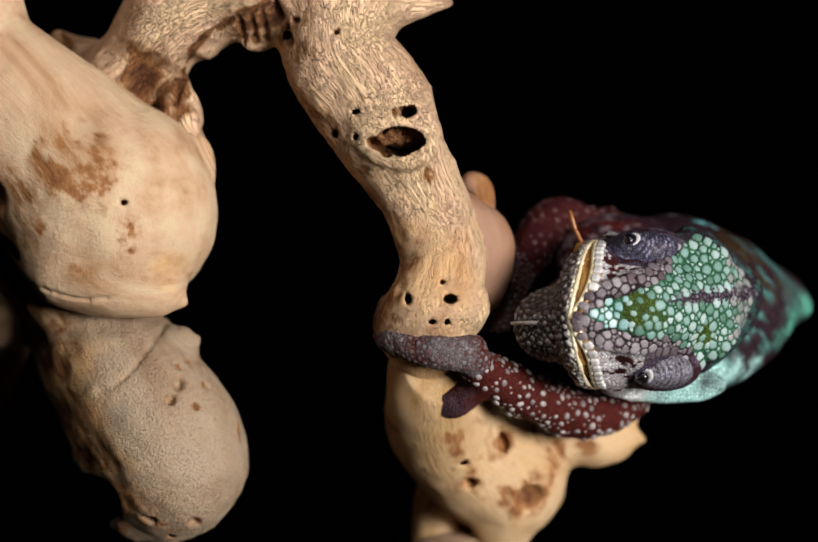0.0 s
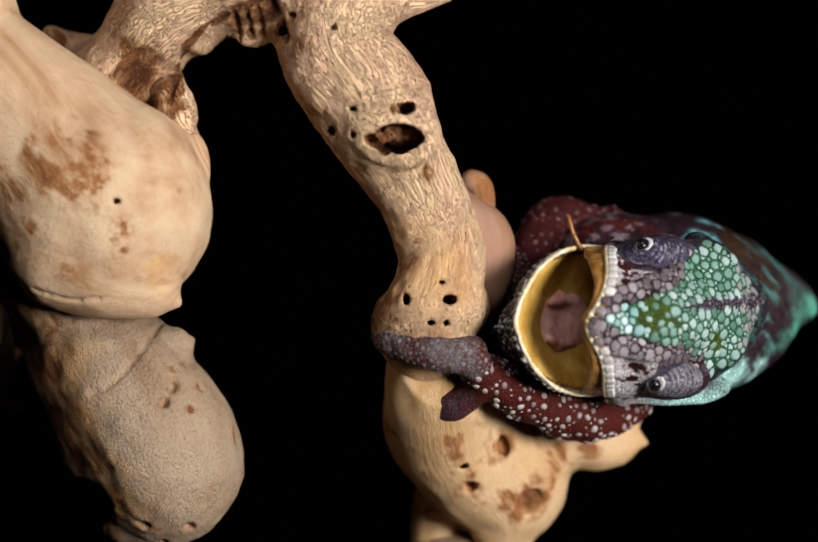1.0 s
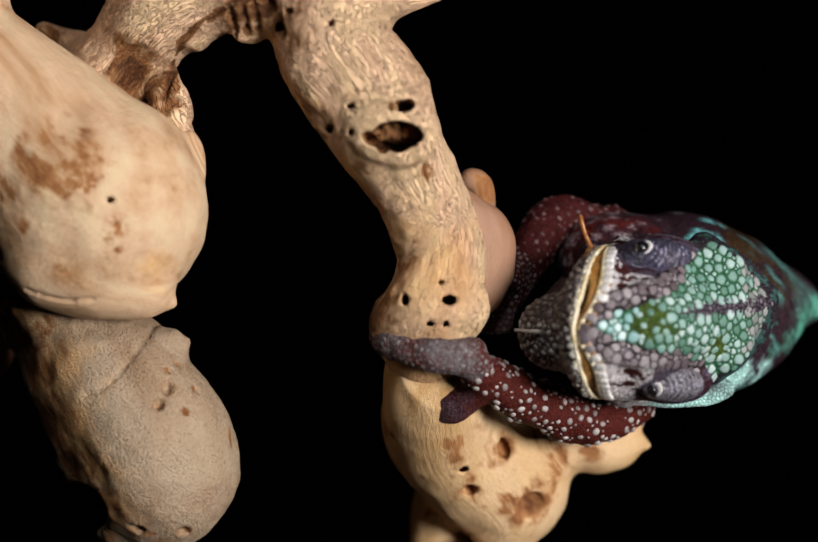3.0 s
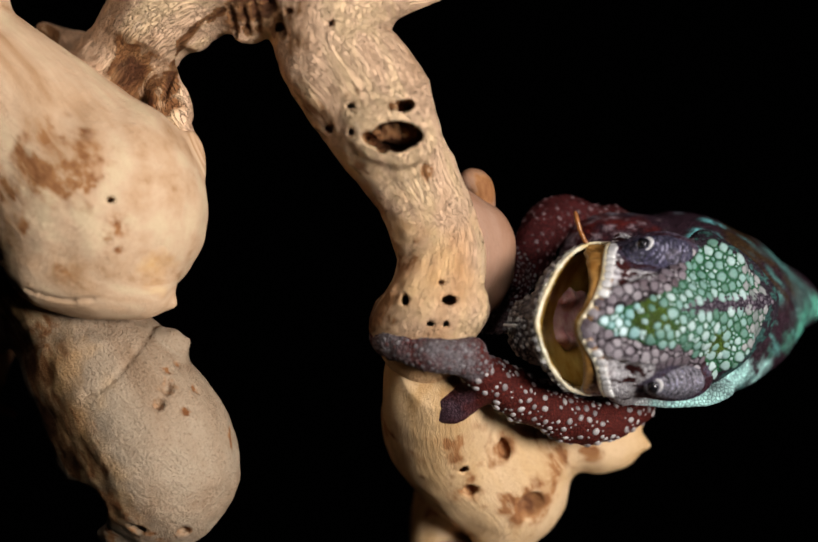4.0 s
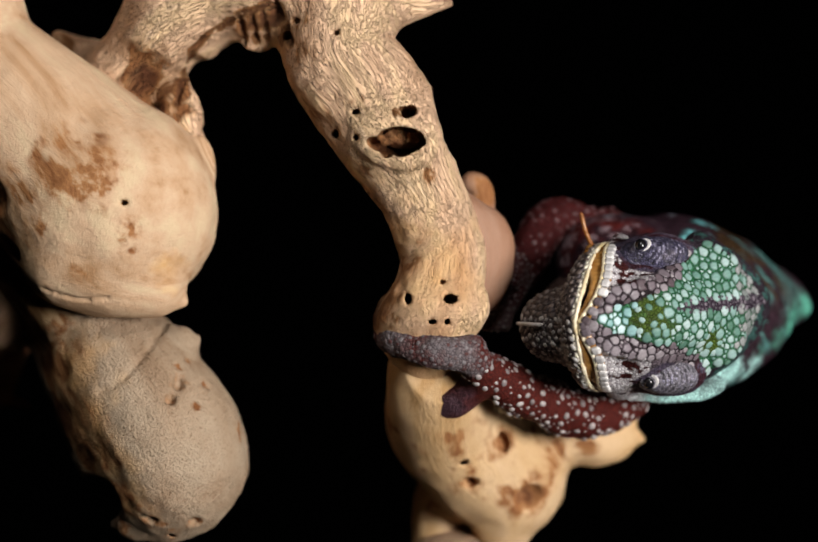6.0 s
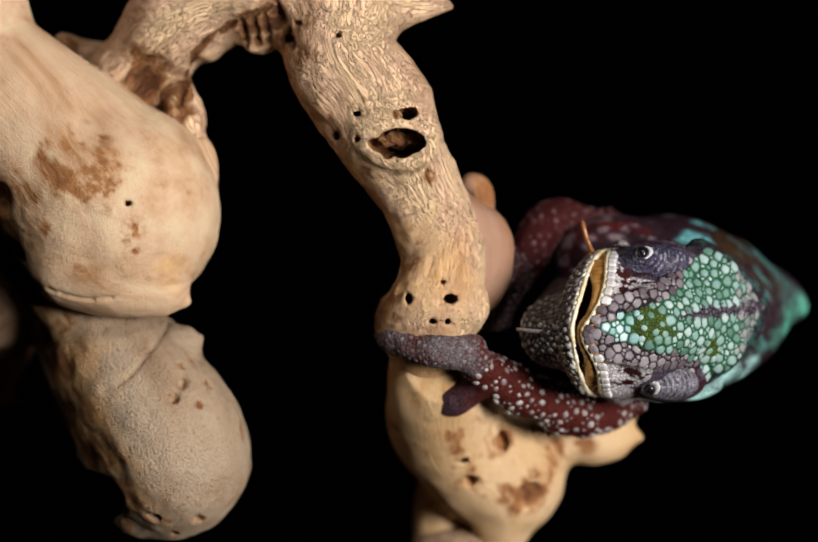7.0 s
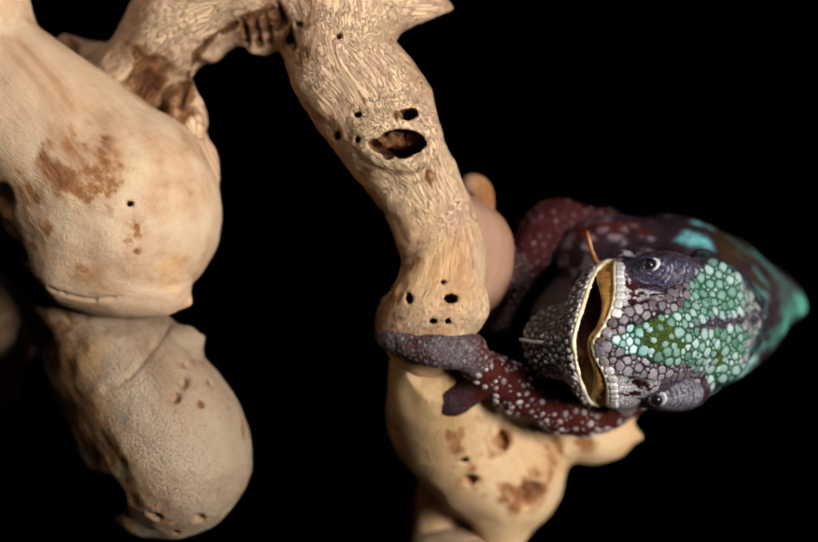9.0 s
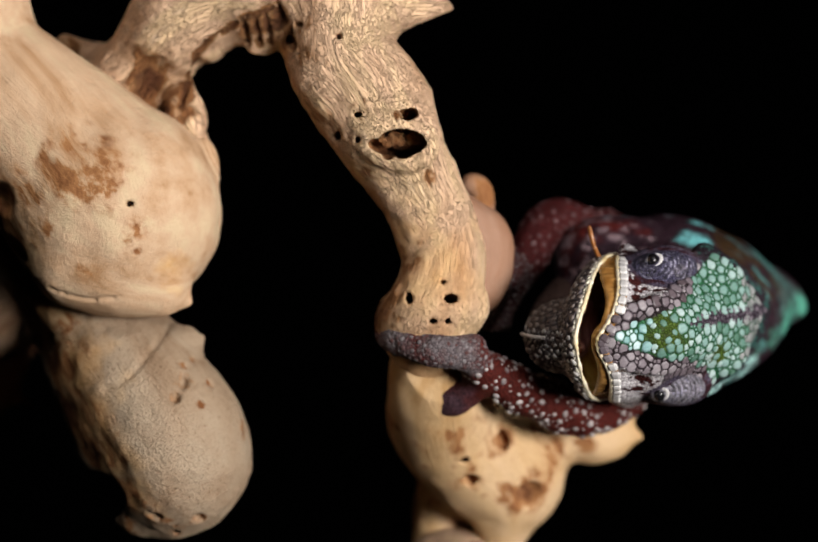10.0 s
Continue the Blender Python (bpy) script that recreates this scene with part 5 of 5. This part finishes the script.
        # folds round the opening
        P = np.stack(np.meshgrid(*s.axes, indexing="ij"), -1)
        ang = np.arccos(np.clip(((P - np.array(c)) @ np.array(d)) / np.maximum(np.linalg.norm(P - np.array(c), axis=-1), 1e-5), -1, 1))
        s.val += (0.05 * np.sin(ang * 30 + 2.0 * lattice_noise(P.reshape(-1, 3), 1.5, 3).reshape(ang.shape))).astype(np.float32)
        s.carve(tuple(tip + d * 0.7), (1.0, 1.0, 1.0), 0.2)
        ev, ef = s.surface()
        side = np.linalg.norm(ev - np.array(tip), axis=1)
        ec = painted(ev, shade, [(ASH, [(*(c + Vector((2.5, -2.5, 0))), 2.0)])])
        band = 0.55 + 0.45 * np.sin(side * 7.0 + 1.5 * lattice_noise(ev, 1.2, 6))
        fleck = lattice_noise(ev, 0.55, 41) + 0.6 * np.sin(side * 9.0)
        ec[:, :3] *= (0.55 + 0.45 * band)[:, None]
        ec[fleck > 0.75, :3] = (0.24, 0.23, 0.31)
        ec[fleck < -0.8, :3] *= 0.35
        eye = skinned("eye", ev, ef, ec, EYELID, head, c, c - PIVOT, "grey-violet wrinkled turret eyelid")
        bm = bmesh.new()
        bmesh.ops.create_uvsphere(bm, u_segments=20, v_segments=12, radius=1.12 * MM)
        for p in bm.verts:
            p.co.x *= 0.82
        me = bpy.data.meshes.new("pupil")
        bm.to_mesh(me)
        bm.free()
        me.polygons.foreach_set("use_smooth", np.ones(len(me.polygons), bool))
        place("pupil", me, PUPIL, eye, d * (reach + 0.12))
        bm = bmesh.new()
        ring = []
        for i in range(24):
            a = 2 * math.pi * i / 24
            row = []
            for j in range(8):
                b = 2 * math.pi * j / 8
                wide = 0.10 + 0.34 * math.cos(a - 0.5) ** 2
                r = 1.0 + 0.5 * wide + wide * math.cos(b)
                row.append(bm.verts.new((r * math.cos(a) * MM, r * math.sin(a) * MM, (0.16 * math.sin(b) - 0.25 * wide) * MM)))
            ring.append(row)
        for i in range(24):
            for j in range(8):
                bm.faces.new((ring[i][j], ring[(i + 1) % 24][j], ring[(i + 1) % 24][(j + 1) % 8], ring[i][(j + 1) % 8]))
        for fc in bm.faces:
            fc.smooth = True
        me = bpy.data.meshes.new("eye_ring")
        bm.to_mesh(me)
        bm.free()
        ob = place("eye_ring", me, EYE_RING, eye, d * (reach + 0.52) + Vector((0.25, 0, -0.12 if d.z > 0 else 0.12)))
        ob.rotation_euler = d.to_track_quat("Z", "Y").to_euler()

    # lower jaw: a bowl with a pale rim
    s = Solid((10, -22, 272), (36, 18, 312), 0.32)
    hull, size = (LIP_POINT[0] - 5 * LIP_SLOPE, 3.0, hull_z), (5.7, 19.2, 12.3)
    tilt = (0, 0, LIP_TURN)
    s.egg(hull, size, 1.0, tilt)
    s.egg((23.1, 0.0, 291.2), (5.6, 8.5, 5.8), 3.0)
    whole, g = s.block(s.low - 1, [a[-1] + 1 for a in s.axes])
    s.cut(whole, -(g[0] - LIP_POINT[0] - (g[1] - LIP_POINT[1]) * LIP_SLOPE - lip_bulge(g[2], 0.4, 0.0)) * LIP_NORMAL[0] + 0 * s.val[whole], 0.3)
    s.keep((29.5, 9.0, 292.7), (0, 1, 0), 0.5)
    s.rough([(3.0, 0.2), (1.0, 0.1)])
    s.carve((hull[0] + 0.3, 3.0, hull_z), (5.0, 18.4, 11.6), 0.4, tilt)
    v, f = s.surface()
    n = s.slope(v)
    rim = np.abs((v - np.array(LIP_POINT)) @ np.array(LIP_NORMAL) - lip_bulge(v[:, 2], 0.4, 0.0) * LIP_NORMAL[0])
    e = (v - np.array(hull)) @ np.array(pose(0, 0, 0, *tilt).to_3x3()) / np.array(size)
    within = np.linalg.norm(e, axis=1) < 0.955
    cols = painted(v, (0.10, 0.085, 0.09), [((0.10, 0.075, 0.065), [(19.8, -4.0, 296.6, 5.04), (23.6, 2.0, 301.6, 5.13), (21.1, -10.0, 293.3, 3.30)]), (CHALK, [(25.9, -2.0, 282.6, 5.6), (24.0, -10.0, 286.4, 3.4), (28.5, 2.0, 281.5, 4.0)])])
    cols[within] = (0.55, 0.33, 0.08, 1)
    lipzone = (rim < 0.8)
    cols[lipzone] = (0.74, 0.70, 0.56, 1)
    jaw = skinned("lower_jaw", v, f, cols, JAW_SKIN, body, HINGE, HINGE - GRIP, "grey beaded chin with a pale lip")
    beads = [scale_mesh("chin_bead", 0.5, 6, k) for k in (7, 8)]
    for me in beads:
        me.materials.append(CHIN_SCALE)
    skin = ~within & ~lipzone & (n[:, 1] < 0.4) & (n[:, 0] < 0.3)
    pick, r = pack(v, skin & (v[:, 2] < hull_z), 0.3, 0.7, 3, 1500)
    dress("chin_bead", jaw, HINGE, v[pick], n[pick], 0.72 * r, beads, 4, 150)
    dull = [with_material(scale_mesh("dull_bead", 0.5, 6, k), DULL_SCALE) for k in (9, 10)]
    pick, r = pack(v, skin & (v[:, 2] >= hull_z), 0.3, 0.7, 3, 1500)
    dress("chin_bead", jaw, HINGE, v[pick], n[pick], 0.72 * r, dull, 4, 150)
    s = Solid((12, -20, 276), (38, 12, 308), 0.36)
    s.egg((hull[0] + 0.3, 3.0, hull_z), (5.25, 18.6, 11.8), 1.0, tilt)
    s.keep((LIP_POINT[0] - 1.2, LIP_POINT[1], LIP_POINT[2]), LIP_NORMAL, 0.4)
    s.rough([(4.0, 0.3)])
    s.carve((hull[0] + 0.5, 3.0, hull_z), (4.4, 17.4, 10.7), 0.8, tilt)
    v, f = s.surface()
    place("mouth_lining", mesh_from("mouth_lining", v, f, HINGE), LINING, jaw, (0, 0, 0), "wet yellow mouth lining")
    s = Solid((14, -18, 280), (40, 12, 306), 0.35)
    s.egg((26.3, 1.0, 292.6), (1.3, 9.0, 5.6), 1.5, tilt)
    s.line([(26.8, -3.0, 295.7, 0.76), (27.3, 4.0, 296.0, 1.03)], 1.0)
    s.line([(26.8, -3.0, 289.6, 0.76), (27.3, 4.0, 289.1, 1.03)], 1.0)
    s.rough([(3.0, 0.4), (1.2, 0.15)])
    v, f = s.surface()
    place("tongue", mesh_from("tongue", v, f, HINGE), TONGUE, jaw, (0, 0, 0), "wet pink tongue pad")
    s = Solid((20, -20, 276), (40, 12, 308), 0.2)
    s.line([(x - 0.1 + float(lip_bulge(z, 0.4, 0.0)), y, z, 0.75 * r) for x, y, z, r in rim_line], 0.3, 2)
    s.rough([(1.6, 0.14), (0.6, 0.10)])
    v, f = s.surface()
    place("lip", mesh_from("lower_lip", v, f, HINGE), LIP, jaw, (0, 0, 0), "thin cream lip")
    # pale fold at the chin
    s = Solid((12, -12, 284), (28, 2, 296), 0.25)
    s.line([(16.9, -1.5, 291.5, 0.14), (18.7, -6.6, 291.7, 0.20), (20.7, -8.6, 291.8, 0.30)], 0.5)
    v, f = s.surface()
    place("chin_fold", mesh_from("chin_fold", v, f, HINGE), EYE_RING, jaw, (0, 0, 0), "thin white fold of skin")
    return head, jaw


HEAD, JAW = chameleon()


# ---- the insect's leg at the corner of the mouth ----
def insect_leg():
    a = Vector((28.6, 0.0, 304.2))
    leg = thing("insect_leg", a, "thin orange insect leg sticking out of the chameleon's mouth", "insect leg")
    s = Solid(a + Vector((-6, -4, -2)), a + Vector((2, 3, 5)), 0.12)
    s.line([(a.x, a.y, a.z, 0.15), (a.x - 0.8, a.y - 0.5, a.z + 1.2, 0.18), (a.x - 1.4, a.y - 0.8, a.z + 2.4, 0.13)], 0.3)
    v, f = s.surface()
    place("femur", mesh_from("femur", v, f, a), CHITIN, leg)
    s = Solid(a + Vector((-6, -4, -1)), a + Vector((2, 3, 8)), 0.1)
    s.line([(a.x - 1.4, a.y - 0.8, a.z + 2.4, 0.12), (a.x - 1.9, a.y - 0.9, a.z + 3.9, 0.10), (a.x - 2.3, a.y - 0.8, a.z + 5.4, 0.07)], 0.3)
    v, f = s.surface()
    place("tibia", mesh_from("tibia", v, f, a), CHITIN, leg)
    return leg, a


LEG, LEG_AT = insect_leg()


# ---- what moves ----
# seconds, turn in degrees about x, y, z, shift in millimetres
HEAD_ROWS = [
    (0.0, -0.00, 0.00, -0.00, 0.00, -0.00, -0.00),
    (0.5, -0.61, -0.09, 0.49, 0.28, -0.10, -0.61),
    (1.0, -0.86, 0.70, 4.61, 0.42, 0.06, -1.11),
    (1.5, 0.23, 0.54, 5.40, 0.66, 0.17, -1.35),
    (2.0, 1.36, 0.57, -0.52, 0.61, -0.12, -1.24),
    (2.5, 2.33, 1.10, -0.47, 0.80, -0.11, -1.22),
    (4.0, 1.18, 1.48, 0.02, 0.91, -0.03, -0.74),
    (4.5, 1.18, 1.82, 1.80, 0.84, -0.00, -0.61),
    (5.0, 1.14, 2.02, 0.31, 0.86, -0.09, -0.37),
    (5.5, 1.30, 2.01, 0.24, 1.06, -0.05, -0.30),
    (7.0, 2.64, 2.11, 1.39, 1.60, -0.12, -1.72),
    (7.5, 2.78, 2.10, 2.10, 1.92, -0.21, -2.66),
    (8.0, 3.12, 1.84, 2.62, 2.01, -0.16, -3.42),
    (8.5, 3.99, 2.10, 3.53, 2.13, -0.23, -3.47),
    (9.0, 3.66, 1.98, 4.24, 2.25, -0.10, -3.35),
    (9.5, 4.05, 1.92, 5.12, 2.38, -0.06, -2.84),
    (10.0, 4.80, 1.91, 5.44, 2.42, -0.05, -2.33),
]
# seconds and how far the jaw is open, in degrees
JAW_ROWS = [(0, 1.6), (0.2, 2.4), (0.4, 7.2), (0.6, 15.2), (0.8, 24.0), (1.0, 29.6), (1.2, 32.8), (1.4, 32.8), (1.6, 27.2), (1.8, 17.6), (2.0, 8.0), (2.2, 4.0), (2.5, 2.4), (2.7, 2.4), (3.3, 4.8), (3.8, 12.8),
            (4.0, 17.6), (4.2, 24.0), (4.4, 28.8), (4.6, 27.2), (4.8, 22.4), (5.0, 16.0), (5.2, 9.6), (5.4, 5.6), (5.7, 3.2), (6.3, 3.2), (6.8, 4.8), (7.5, 6.4), (8.4, 8.0), (9.0, 8.8), (10.0, 9.6)]


def at_time(rows, t):
    """Values between rows, glided smoothly."""
    rows = np.array(rows, float)
    i = int(np.clip(np.searchsorted(rows[:, 0], t, side="right") - 1, 0, len(rows) - 2))
    a, b = rows[max(i - 1, 0)], rows[min(i + 2, len(rows) - 1)]
    p, q = rows[i], rows[i + 1]
    h = q[0] - p[0]
    u = (t - p[0]) / h
    mp = (q[1:] - a[1:]) / max(q[0] - a[0], 1e-6) * h
    mq = (b[1:] - p[1:]) / max(b[0] - p[0], 1e-6) * h
    return (2 * u ** 3 - 3 * u ** 2 + 1) * p[1:] + (u ** 3 - 2 * u ** 2 + u) * mp + (3 * u ** 2 - 2 * u ** 3) * q[1:] + (u ** 3 - u ** 2) * mq


def head_pose(t):
    a = [float(x) for x in at_time(HEAD_ROWS, t)]
    return Matrix.Translation((PIVOT - GRIP + Vector(a[3:])) * MM) @ pose(0, 0, 0, *a[:3])


def motions():
    heads, jaws, legs = [], [], []
    for k in range(101):
        t = k / 10
        a = float(at_time(JAW_ROWS, t)[0])
        m = head_pose(t)
        joint = m @ Matrix.Translation((HINGE - PIVOT) * MM)
        heads.append((t, m))
        jaws.append((t, joint @ pose(0, 0, 0, 0, 0, -a)))
        legs.append((t, Matrix.Translation(GRIP * MM) @ joint @ pose(0, 0, 0, 0, 0, -0.4 * a) @ Matrix.Translation((LEG_AT - HINGE) * MM)))
    walk(HEAD, heads)
    walk(JAW, jaws)
    walk(LEG, legs)


motions()
